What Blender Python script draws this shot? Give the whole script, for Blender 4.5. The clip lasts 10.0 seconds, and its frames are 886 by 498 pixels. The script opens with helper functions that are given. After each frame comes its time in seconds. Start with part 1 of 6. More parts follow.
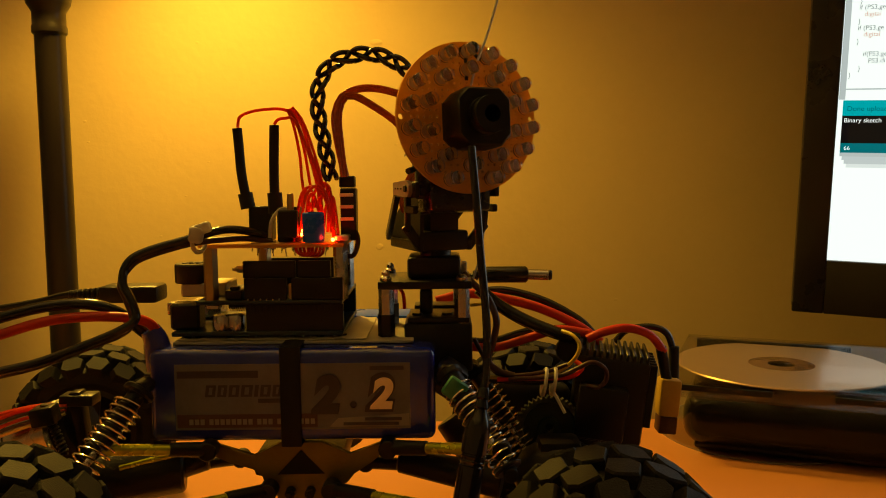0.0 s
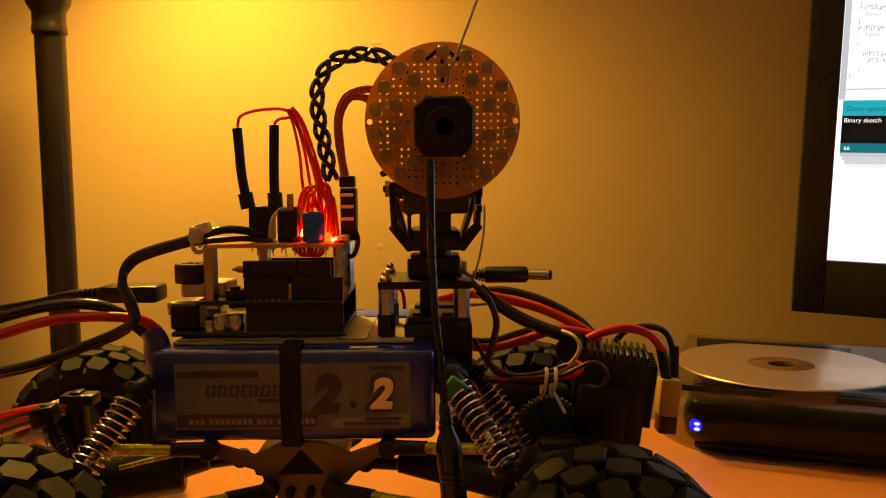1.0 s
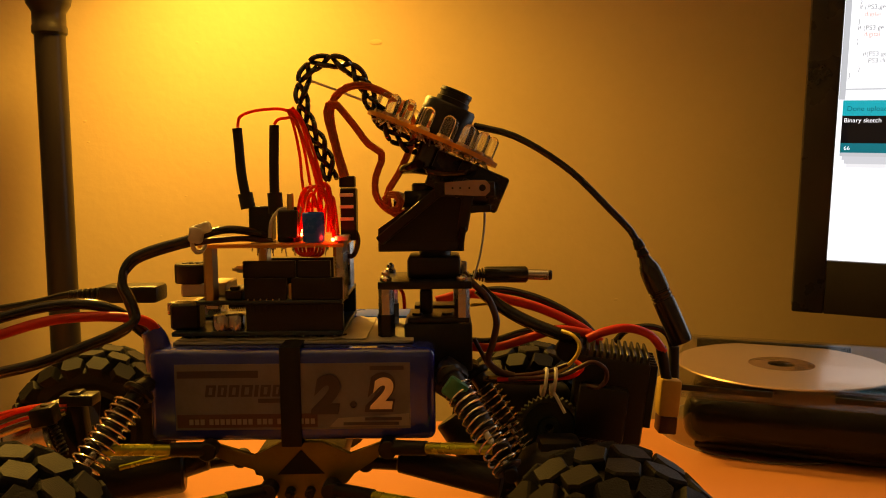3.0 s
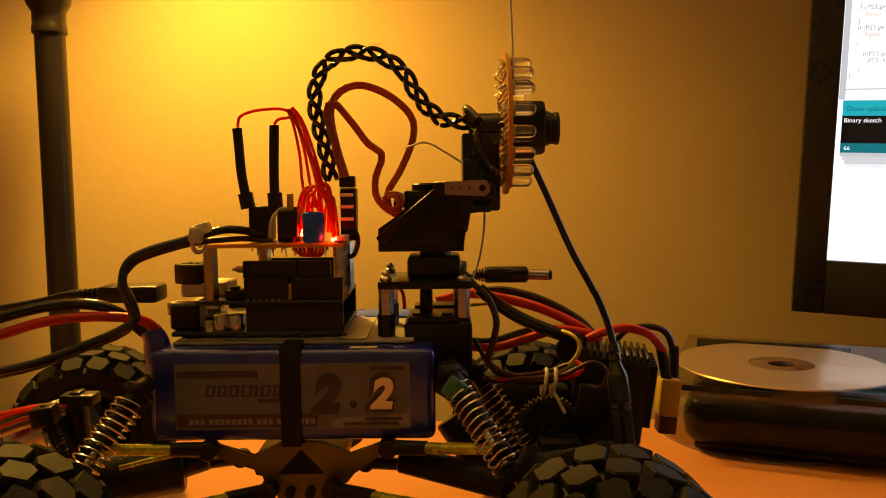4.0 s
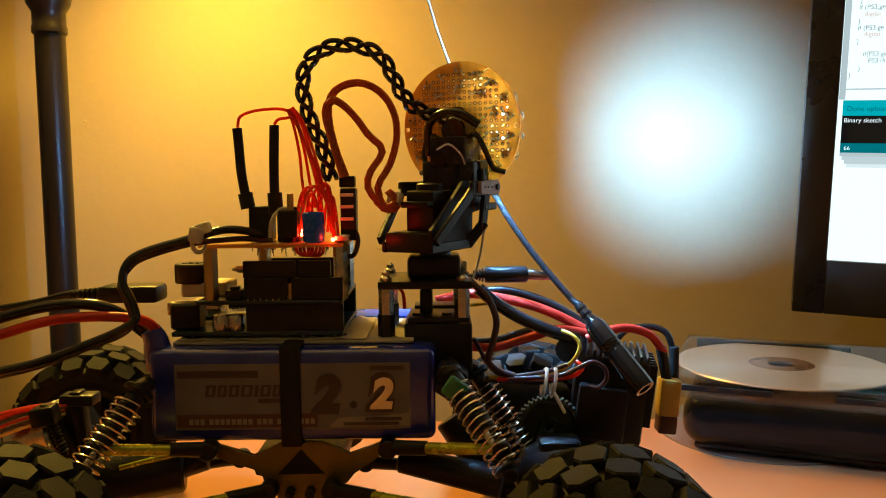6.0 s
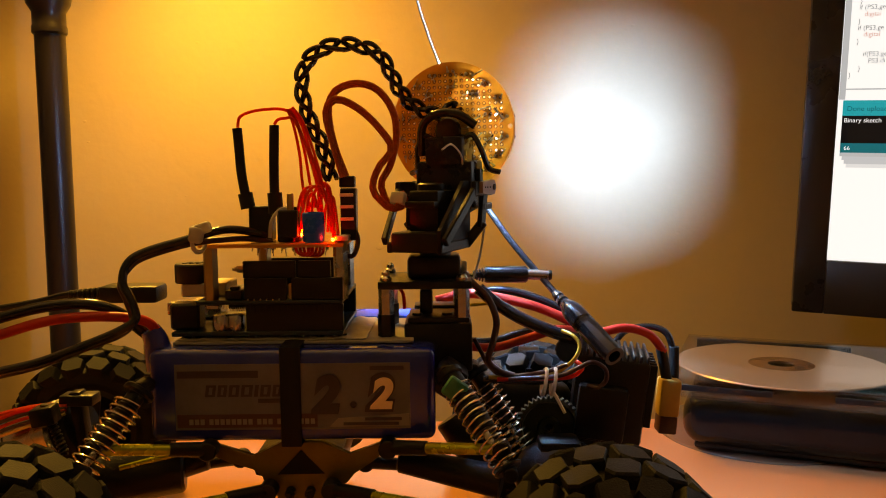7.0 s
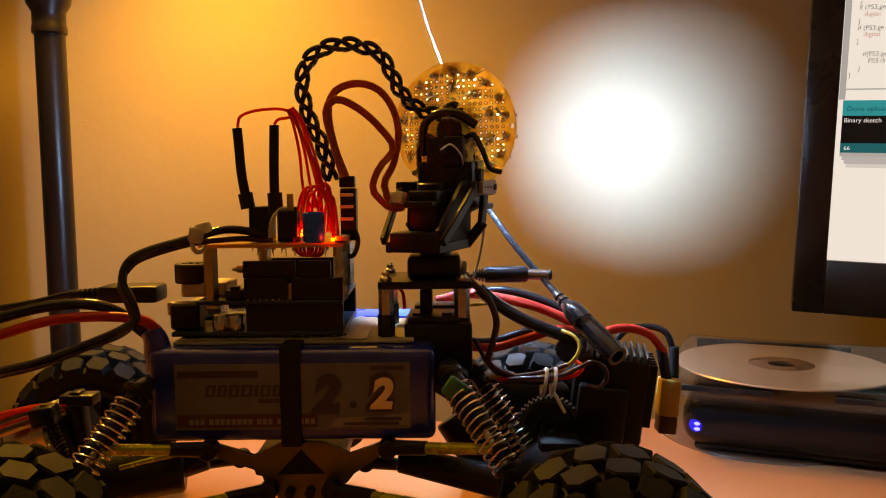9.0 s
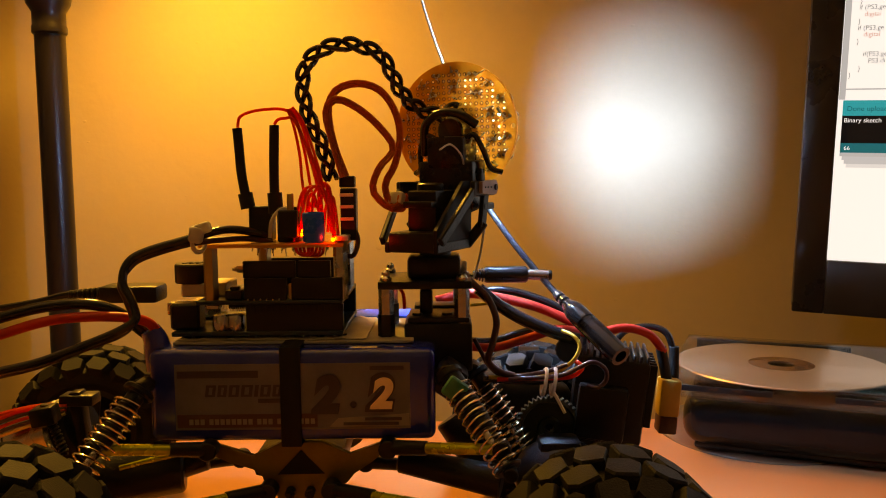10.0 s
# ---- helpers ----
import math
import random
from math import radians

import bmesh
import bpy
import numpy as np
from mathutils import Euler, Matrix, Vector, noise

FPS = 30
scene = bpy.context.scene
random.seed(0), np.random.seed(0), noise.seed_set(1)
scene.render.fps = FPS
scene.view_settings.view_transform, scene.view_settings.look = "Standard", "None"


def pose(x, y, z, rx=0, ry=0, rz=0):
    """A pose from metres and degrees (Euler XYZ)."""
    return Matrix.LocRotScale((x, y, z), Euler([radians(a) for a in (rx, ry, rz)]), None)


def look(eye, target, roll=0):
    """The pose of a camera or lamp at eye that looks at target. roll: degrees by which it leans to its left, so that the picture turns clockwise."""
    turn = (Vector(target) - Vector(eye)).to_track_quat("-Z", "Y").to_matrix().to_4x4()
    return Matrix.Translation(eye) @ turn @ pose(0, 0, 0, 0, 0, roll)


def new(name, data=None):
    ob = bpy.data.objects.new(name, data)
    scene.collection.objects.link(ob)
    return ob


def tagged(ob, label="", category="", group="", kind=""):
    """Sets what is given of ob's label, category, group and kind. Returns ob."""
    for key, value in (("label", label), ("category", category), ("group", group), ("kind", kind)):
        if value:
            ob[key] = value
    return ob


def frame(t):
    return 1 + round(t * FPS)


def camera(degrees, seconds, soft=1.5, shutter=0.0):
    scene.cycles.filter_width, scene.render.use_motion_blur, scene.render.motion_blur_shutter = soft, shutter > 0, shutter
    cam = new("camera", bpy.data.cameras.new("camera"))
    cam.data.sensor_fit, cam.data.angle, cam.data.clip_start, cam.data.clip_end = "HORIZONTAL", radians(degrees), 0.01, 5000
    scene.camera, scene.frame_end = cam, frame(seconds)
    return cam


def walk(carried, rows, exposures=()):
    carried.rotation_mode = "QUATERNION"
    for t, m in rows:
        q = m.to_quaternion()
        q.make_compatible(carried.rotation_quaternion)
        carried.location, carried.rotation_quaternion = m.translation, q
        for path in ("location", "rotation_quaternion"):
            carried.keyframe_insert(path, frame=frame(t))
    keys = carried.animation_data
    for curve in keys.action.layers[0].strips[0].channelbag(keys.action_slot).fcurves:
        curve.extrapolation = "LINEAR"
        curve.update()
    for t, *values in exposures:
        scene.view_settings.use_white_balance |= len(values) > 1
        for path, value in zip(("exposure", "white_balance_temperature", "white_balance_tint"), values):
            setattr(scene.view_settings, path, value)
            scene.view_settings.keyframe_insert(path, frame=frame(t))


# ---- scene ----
cam = camera(58, 10.0, soft=1.0, shutter=0.5)
EYE = Vector((0.0, 0.0, 0.152))
CAM_POSE = Matrix.Translation(EYE) @ pose(0, 0, 0, 85.0) @ pose(0, 0, 0, 0, 0, -0.6)
walk(cam, [(0.0, CAM_POSE), (10.0, CAM_POSE)],
     exposures=[(0.0, -0.25, 6900, -6), (0.4, -0.05, 6900, 11), (1.0, 0.0, 6900, 13), (4.2, 0.02, 6900, 13), (4.5, -0.03, 6600, 3), (5.0, -0.16, 6050, -20), (5.7, -0.05, 5550, -19),
                (6.2, -0.2, 6600, 0), (6.8, -0.32, 7500, 11), (7.5, -0.32, 7500, 11), (7.7, -0.66, 8500, 15), (9.3, -0.66, 8500, 15), (9.6, -0.42, 8300, 15), (10.0, -0.37, 8300, 15)])

# ---- light ----
world = bpy.data.worlds.new("room_dusk")
scene.world = world
world.use_nodes = True
world.node_tree.nodes["Background"].inputs[0].default_value = (1.0, 0.62, 0.3, 1)
world.node_tree.nodes["Background"].inputs[1].default_value = 0.01

# the lamp's bulb sits up in its shade, which throws a soft-edged cone downwards
bulb = new("lamp_bulb", bpy.data.lights.new("lamp_bulb", "SPOT"))
bulb.data.energy, bulb.data.color, bulb.data.shadow_soft_size = 15.8, (1.0, 0.545, 0.075), 0.03
bulb.data.spot_size, bulb.data.spot_blend = radians(144), 0.8
bulb.matrix_world = look((-0.215, 0.595, 0.48), (-0.15, 0.53, 0.0))
# added fill: an unseen upward spot lights the room by way of the ceiling
fill_spot = new("lamp_uplight", bpy.data.lights.new("lamp_uplight", "SPOT"))
fill_spot.data.energy, fill_spot.data.color, fill_spot.data.shadow_soft_size = 68.0, (1.0, 0.60, 0.17), 0.03
fill_spot.data.spot_size, fill_spot.data.spot_blend = radians(120), 0.6
fill_spot.matrix_world = look((-0.25, 0.56, 0.56), (-0.25, 0.3, 1.7))

# ---- materials ----
def mat(name, color, rough=0.5, metal=0.0, vary=0.25, scale=60.0, bump=0.15, fine=600.0, spec=0.5, translucent=0.0, per_object=0.0, coat=0.0):
    """A principled surface with blotches, grain and fine relief at two scales (per metre)."""
    m = bpy.data.materials.new(name)
    m.use_nodes = True
    nt = m.node_tree
    b = nt.nodes["Principled BSDF"]
    n, l = nt.nodes.new, nt.links.new
    tc = n("ShaderNodeTexCoord")
    big, small = n("ShaderNodeTexNoise"), n("ShaderNodeTexNoise")
    big.inputs["Scale"].default_value, small.inputs["Scale"].default_value = scale, fine
    big.inputs["Detail"].default_value, small.inputs["Detail"].default_value = 5, 3
    for t in (big, small):
        l(tc.outputs["Object"], t.inputs["Vector"])
    mix = n("ShaderNodeMix")
    mix.data_type = "RGBA"
    lo = [max(0.0, c * (1 - vary)) for c in color]
    hi = [min(1.0, c * (1 + vary)) for c in color]
    mix.inputs[6].default_value, mix.inputs[7].default_value = (*lo, 1), (*hi, 1)
    add = n("ShaderNodeMath")
    add.operation = "MULTIPLY_ADD"
    l(small.outputs["Fac"], add.inputs[0])
    add.inputs[1].default_value = 0.4
    mul = n("ShaderNodeMath")
    mul.operation = "MULTIPLY_ADD"
    l(big.outputs["Fac"], mul.inputs[0])
    mul.inputs[1].default_value, mul.inputs[2].default_value = 1.6, -0.5
    l(mul.outputs[0], add.inputs[2])
    last = add
    if per_object:
        oi = n("ShaderNodeObjectInfo")
        po = n("ShaderNodeMath")
        po.operation = "MULTIPLY_ADD"
        l(oi.outputs["Random"], po.inputs[0])
        po.inputs[1].default_value = per_object
        l(add.outputs[0], po.inputs[2])
        last = po
    l(last.outputs[0], mix.inputs[0])
    l(mix.outputs[2], b.inputs["Base Color"])
    rr = n("ShaderNodeMapRange")
    rr.inputs[3].default_value, rr.inputs[4].default_value = max(0.03, rough - 0.12), min(1.0, rough + 0.12)
    l(big.outputs["Fac"], rr.inputs[0])
    l(rr.outputs[0], b.inputs["Roughness"])
    b.inputs["Metallic"].default_value = metal
    b.inputs["Specular IOR Level"].default_value = spec
    b.inputs["Coat Weight"].default_value = coat
    if bump:
        bp = n("ShaderNodeBump")
        bp.inputs["Strength"].default_value, bp.inputs["Distance"].default_value = bump, 0.0006
        l(small.outputs["Fac"], bp.inputs["Height"])
        l(bp.outputs[0], b.inputs["Normal"])
    if translucent:
        tr, ms = n("ShaderNodeBsdfTranslucent"), n("ShaderNodeMixShader")
        ms.inputs[0].default_value = translucent
        l(mix.outputs[2], tr.inputs[0])
        l(b.outputs[0], ms.inputs[1])
        l(tr.outputs[0], ms.inputs[2])
        l(ms.outputs[0], nt.nodes["Material Output"].inputs[0])
    return m


def glow(name, color, strength):
    m = bpy.data.materials.new(name)
    m.use_nodes = True
    b = m.node_tree.nodes["Principled BSDF"]
    b.inputs["Base Color"].default_value = (0.02, 0.02, 0.02, 1)
    b.inputs["Specular IOR Level"].default_value = 0.0
    b.inputs["Emission Color"].default_value = (*color, 1)
    b.inputs["Emission Strength"].default_value = strength
    return m


def clear(name, color, rough=0.04, ior=1.5):
    m = bpy.data.materials.new(name)
    m.use_nodes = True
    b = m.node_tree.nodes["Principled BSDF"]
    b.inputs["Base Color"].default_value = (*color, 1)
    b.inputs["Transmission Weight"].default_value = 1.0
    b.inputs["Roughness"].default_value = rough
    b.inputs["IOR"].default_value = ior
    return m


def thin_clear(name, color, gloss=0.12, rough=0.08, milky=0.0):
    """Thin clear plastic: mostly see-through with a little gloss."""
    m = bpy.data.materials.new(name)
    m.use_nodes = True
    nt = m.node_tree
    t, g, s = nt.nodes.new("ShaderNodeBsdfTransparent"), nt.nodes.new("ShaderNodeBsdfGlossy"), nt.nodes.new("ShaderNodeMixShader")
    t.inputs[0].default_value = (*color, 1)
    g.inputs["Roughness"].default_value = rough
    s.inputs[0].default_value = gloss
    nt.links.new(t.outputs[0], s.inputs[1])
    nt.links.new(g.outputs[0], s.inputs[2])
    last = s
    if milky:
        d, k = nt.nodes.new("ShaderNodeBsdfTranslucent"), nt.nodes.new("ShaderNodeMixShader")
        d.inputs[0].default_value = (0.9, 0.9, 0.9, 1)
        k.inputs[0].default_value = milky
        nt.links.new(s.outputs[0], k.inputs[1])
        nt.links.new(d.outputs[0], k.inputs[2])
        last = k
    nt.links.new(last.outputs[0], nt.nodes["Material Output"].inputs[0])
    return m


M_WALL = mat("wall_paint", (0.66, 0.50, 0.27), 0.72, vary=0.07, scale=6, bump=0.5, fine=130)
M_CEIL = mat("ceiling_paint", (0.75, 0.73, 0.68), 0.8, vary=0.05, scale=4, bump=0.2, fine=120)
M_FLOOR = mat("floor_boards", (0.2, 0.13, 0.08), 0.5, vary=0.4, scale=8)
M_DESK = mat("desk_laminate", (0.58, 0.24, 0.10), 0.42, vary=0.08, scale=12, bump=0.08, fine=900)
M_POLE = mat("pole_enamel", (0.014, 0.010, 0.009), 0.32, vary=0.3, scale=20, bump=0.1)
M_BLACK = mat("black_plastic", (0.0105, 0.0098, 0.0098), 0.36, vary=0.4, scale=90, bump=0.25, fine=1500, spec=0.35)
M_GLOSS = mat("gloss_black_plastic", (0.008, 0.008, 0.009), 0.14, spec=0.25, vary=0.3, scale=40, bump=0.03)
M_RUBBER = mat("tyre_rubber", (0.0095, 0.009, 0.0095), 0.6, vary=0.45, scale=120, bump=0.5, fine=1800, spec=0.25)
M_CABLE = mat("black_cable", (0.012, 0.0115, 0.012), 0.19, vary=0.3, scale=150, bump=0.03, coat=0.2)
M_MATTE = mat("heatshrink_black", (0.013, 0.012, 0.012), 0.6, vary=0.3, scale=150, spec=0.3)
M_RED = mat("red_silicone", (0.62, 0.035, 0.02), 0.38, vary=0.2, scale=120, translucent=0.15)
M_REDTHIN = mat("red_wire", (0.85, 0.06, 0.02), 0.35, vary=0.2, scale=120, translucent=0.5)
M_ORANGE = mat("orange_ribbon", (0.60, 0.15, 0.035), 0.4, vary=0.3, scale=150, translucent=0.4)
M_BROWN = mat("brown_wire", (0.06, 0.018, 0.014), 0.4, vary=0.3, scale=150)
M_YELLOW = mat("yellow_wire", (0.6, 0.42, 0.04), 0.4, vary=0.2, scale=120)
M_WHITEWIRE = mat("white_wire", (0.55, 0.53, 0.49), 0.35, vary=0.1, scale=120)
M_NYLON = mat("white_nylon", (0.75, 0.72, 0.65), 0.4, vary=0.1, scale=150, translucent=0.3)
M_BLUE = mat("blue_heatshrink", (0.018, 0.03, 0.36), 0.2, vary=0.25, scale=70, bump=0.12, fine=300, coat=0.8)
M_BLUECAP = mat("blue_capacitor", (0.01, 0.1, 0.75), 0.3, vary=0.2, scale=150)
M_LABEL = mat("battery_label", (0.17, 0.165, 0.22), 0.32, spec=0.4, vary=0.3, scale=60, bump=0.05)
M_LABELPALE = mat("label_pale", (0.30, 0.29, 0.32), 0.35, vary=0.1, scale=90, bump=0.05)
M_INK = mat("label_ink", (0.06, 0.045, 0.06), 0.5, vary=0.2, scale=150, bump=0)
M_INKRED = mat("label_ink_red", (0.085, 0.04, 0.05), 0.5, vary=0.2, scale=150, bump=0)
M_SILVER = mat("silver_foil", (0.8, 0.76, 0.66), 0.3, 0.6, vary=0.15, scale=200, bump=0.1)
M_GOLD = mat("gold_anodised", (0.20, 0.15, 0.03), 0.4, 0.5, vary=0.25, scale=80, bump=0.1)
M_ROD = mat("gold_rod", (0.52, 0.54, 0.04), 0.26, 0.6, vary=0.2, scale=120, bump=0.05)
M_STEEL = mat("bright_steel", (0.55, 0.52, 0.48), 0.26, 1.0, vary=0.15, scale=150, bump=0.08)
M_SPRING = mat("spring_steel", (0.86, 0.80, 0.66), 0.2, 1.0, vary=0.15, scale=200, bump=0.05)
M_BRASS = mat("brass_standoff", (0.55, 0.38, 0.16), 0.32, 1.0, vary=0.15, scale=120, bump=0.05)
M_ALU = mat("aluminium_plate", (0.6, 0.58, 0.54), 0.35, 0.9, vary=0.15, scale=60, bump=0.1)
M_DECK = mat("white_deck_sheet", (0.42, 0.39, 0.33), 0.45, vary=0.2, scale=50, bump=0.4, fine=300)
M_PCB = mat("dark_circuit_board", (0.012, 0.03, 0.05), 0.35, vary=0.3, scale=120)
M_PERF = mat("perf_board", (0.74, 0.40, 0.09), 0.32, vary=0.15, scale=90, translucent=0.42)
M_CUP = mat("diode_frame", (0.5, 0.32, 0.18), 0.35, 0.4, vary=0.1, scale=200)
M_PAD = mat("copper_pad", (0.3, 0.17, 0.08), 0.35, 1.0, vary=0.25, scale=300, bump=0.1)
M_SOLDER = mat("solder", (0.55, 0.53, 0.5), 0.28, 1.0, vary=0.2, scale=400, bump=0.2)
M_WHITEPL = mat("white_plastic", (0.66, 0.62, 0.56), 0.4, vary=0.1, scale=100)
M_YELPL = mat("yellow_connector", (0.52, 0.33, 0.07), 0.42, vary=0.12, scale=100)
M_GREEN = mat("green_plastic", (0.05, 0.22, 0.13), 0.4, vary=0.25, scale=100)
M_HORN = mat("servo_horn_plastic", (0.34, 0.25, 0.25), 0.4, vary=0.15, scale=150)
M_GEAR = mat("green_black_gear", (0.012, 0.022, 0.014), 0.45, vary=0.3, scale=120)
M_SERVO = mat("dark_servo_plastic", (0.008, 0.009, 0.022), 0.28, vary=0.3, scale=120, bump=0.1)
M_LED = clear("led_epoxy", (0.97, 0.97, 0.96), 0.04, 1.45)
M_CASE = thin_clear("clear_polystyrene", (0.92, 0.92, 0.92), 0.085, 0.11)
M_DISC = mat("disc_aluminium", (0.74, 0.55, 0.38), 0.34, 0.6, vary=0.02, scale=3, bump=0.02)
M_HUB = mat("disc_hub", (0.22, 0.13, 0.08), 0.2, vary=0.2, scale=60, bump=0.02)
M_CLEARDISC = thin_clear("clear_disc_plastic", (0.9, 0.88, 0.86), 0.2, 0.25, milky=0.25)
M_LIT = glow("led_light", (0.27, 0.53, 1.0), 9500.0)
M_BEAM = glow("beam_light", (0.37, 0.67, 1.5), 170000.0)
M_REDLIT = glow("red_light", (1.0, 0.012, 0.004), 330.0)
M_BLUELIT = glow("blue_light", (0.045, 0.055, 1.0), 18.0)
# glow colours of the shells that paint a halo round the indicator
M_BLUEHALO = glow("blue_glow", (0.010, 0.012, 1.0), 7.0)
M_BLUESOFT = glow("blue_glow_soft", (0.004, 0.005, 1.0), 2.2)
M_SCREENSHADE = glow("screen_shade", (0.80, 0.84, 0.92), 0.8)
M_SCREEN = glow("screen_white", (0.92, 0.95, 1.0), 1.3)
M_SCREENGREY = glow("screen_grey", (0.62, 0.66, 0.72), 0.9)
M_SCREENDIM = glow("screen_dim", (0.70, 0.74, 0.82), 0.9)
M_SCREENPALE = glow("screen_pale", (0.88, 0.91, 0.97), 1.0)
M_TEAL = glow("screen_teal", (0.0, 0.17, 0.22), 1.0)
M_TEALLIGHT = glow("screen_teal_light", (0.0, 0.42, 0.52), 1.0)
M_SCRTEAL = glow("screen_text_teal", (0.0, 0.13, 0.17), 1.0)
M_SCRBLACK = glow("screen_black", (0.004, 0.004, 0.005), 1.0)
M_SCRTEXT = glow("screen_text_grey", (0.24, 0.25, 0.27), 1.0)
M_SCRORANGE = glow("screen_text_orange", (0.78, 0.42, 0.36), 1.0)
M_BEZEL = mat("monitor_bezel", (0.018, 0.015, 0.015), 0.3, vary=0.2, scale=20, bump=0.05)

# ---- mesh helpers ----
ORIGIN = {}


def thing(name, at, label, category, group=""):
    ob = new(name)
    ob.location = at
    ob.empty_display_size = 0.01
    ORIGIN[ob] = Vector(at)
    return tagged(ob, label, category, group)


def part(name, bm, material, parent=None, label="", local=False, smooth=True):
    """Links a bmesh, in world metres (or in its parent's space), as one mesh object under a thing or part."""
    me = bpy.data.meshes.new(name)
    bmesh.ops.recalc_face_normals(bm, faces=bm.faces)
    bm.to_mesh(me)
    bm.free()
    me.materials.append(material)
    for p in me.polygons:
        p.use_smooth = smooth
    if smooth:
        me.set_sharp_from_angle(angle=radians(38))
    ob = new(name, me)
    if parent is not None:
        ob.parent = parent
        if not local and parent in ORIGIN:
            ob.matrix_parent_inverse = Matrix.Translation(ORIGIN[parent]).inverted()
    if label:
        ob["label"] = label
    return ob


def structure(ob, label):
    return tagged(ob, label, kind="structure")


def box(bm, c, s, m=None, bevel=0.0, seg=2):
    """A box of size s round c, turned by m about c."""
    r = bmesh.ops.create_cube(bm, size=1.0)
    vs = r["verts"]
    t = Matrix.Translation(c) @ (m or Matrix()) @ Matrix.Diagonal((*s, 1))
    bmesh.ops.transform(bm, matrix=t, verts=vs)
    if bevel:
        es = list({e for v in vs for e in v.link_edges})
        bmesh.ops.bevel(bm, geom=es, offset=bevel, segments=seg, profile=0.5, affect="EDGES")
    return bm


def span(bm, a, b, bevel=0.0, seg=2):
    """A box from corner a to corner b."""
    a, b = Vector(a), Vector(b)
    return box(bm, (a + b) / 2, [abs(q) for q in (b - a)], None, bevel, seg)


def rings(bm, circles, closed=False, caps=True):
    loops = [[bm.verts.new(p) for p in c] for c in circles]
    n = len(loops[0])
    pairs = list(zip(loops, loops[1:])) + ([(loops[-1], loops[0])] if closed else [])
    for a, b in pairs:
        for i in range(n):
            bm.faces.new((a[i], a[(i + 1) % n], b[(i + 1) % n], b[i]))
    if caps and not closed:
        bm.faces.new(loops[0][::-1])
        bm.faces.new(loops[-1])
    return bm


def lathe(bm, profile, m=None, seg=20, closed=False, caps=True):
    """Turns (radius, height) pairs round z, then moves by m."""
    m = m or Matrix()
    cs = [[m @ Vector((max(r, 1e-5) * math.cos(2 * math.pi * i / seg), max(r, 1e-5) * math.sin(2 * math.pi * i / seg), h)) for i in range(seg)] for r, h in profile]
    return rings(bm, cs, closed, caps)


def along(a, b):
    """The pose at a whose z points to b."""
    a, b = Vector(a), Vector(b)
    return Matrix.Translation(a) @ (b - a).to_track_quat("Z", "Y").to_matrix().to_4x4()


def rod(bm, a, b, r, r2=None, seg=14, edge=0.12):
    d = (Vector(b) - Vector(a)).length
    r2 = r if r2 is None else r2
    e = min(r, r2) * edge
    return lathe(bm, [(r - e, 0), (r, e), (r2, d - e), (r2 - e, d)], along(a, b), seg)


def glide(pts, n=8):
    """A smooth line through the points."""
    p = [Vector(q) for q in pts]
    p = [2 * p[0] - p[1]] + p + [2 * p[-1] - p[-2]]
    out = []
    for a, b, c, d in zip(p, p[1:], p[2:], p[3:]):
        for i in range(n):
            t = i / n
            out.append(0.5 * (2 * b + (c - a) * t + (2 * a - 5 * b + 4 * c - d) * t * t + (3 * b - a - 3 * c + d) * t ** 3))
    return out + [p[-2]]


def tube(bm, pts, r, seg=8, n=8, raw=False):
    """A round cord along a smooth line; r may be a number for each point of the raw line."""
    line = [Vector(q) for q in pts] if raw else glide(pts, n)
    up, cs = None, []
    for i, p in enumerate(line):
        t = (line[min(i + 1, len(line) - 1)] - line[max(i - 1, 0)]).normalized()
        if up is None:
            up = t.orthogonal().normalized()
        up = (up - t * up.dot(t)).normalized()
        side = t.cross(up)
        rr = r[i] if isinstance(r, (list, tuple)) else r
        cs.append([p + rr * (math.cos(2 * math.pi * k / seg) * up + math.sin(2 * math.pi * k / seg) * side) for k in range(seg)])
    return rings(bm, cs)


def helix(a, b, r, turns, n=14, tight=0.0):
    m, d = along(a, b), (Vector(b) - Vector(a)).length
    return [m @ Vector((r * math.cos(2 * math.pi * i / n), r * math.sin(2 * math.pi * i / n), d * i / (turns * n))) for i in range(int(turns * n) + 1)]


def prism(bm, pts, y0, y1, bevel=0.0):
    """An outline in x and z, drawn out from y0 to y1."""
    front = [bm.verts.new((x, y0, z)) for x, z in pts]
    back = [bm.verts.new((x, y1, z)) for x, z in pts]
    n = len(pts)
    fs = [bm.faces.new(front), bm.faces.new(back[::-1])]
    for i in range(n):
        fs.append(bm.faces.new((front[i], back[i], back[(i + 1) % n], front[(i + 1) % n])))
    if bevel:
        bmesh.ops.bevel(bm, geom=list({e for f in fs for e in f.edges}), offset=bevel, segments=2, profile=0.5, affect="EDGES")
    return bm


def wall_with_thickness(name, a, b, material, label):
    bm = bmesh.new()
    span(bm, a, b)
    return structure(part(name, bm, material, smooth=False), label)


def lettering(name, body, size, m, material, parent, thick=0.0001, bold=0.0, slant=0.0):
    """Raised writing with the built-in font, as a mesh under its thing; it reads along m's x, upwards along m's y."""
    cu = bpy.data.curves.new(name, "FONT")
    cu.body, cu.size, cu.extrude, cu.offset, cu.shear = body, size, thick, bold, slant
    tmp = new(name, cu)
    dg = bpy.context.evaluated_depsgraph_get()
    me = bpy.data.meshes.new_from_object(tmp.evaluated_get(dg))
    bpy.data.objects.remove(tmp)
    me.transform(m)
    me.materials.clear()
    me.materials.append(material)
    ob = new(name, me)
    ob.parent = parent
    if parent in ORIGIN:
        ob.matrix_parent_inverse = Matrix.Translation(ORIGIN[parent]).inverted()
    return ob


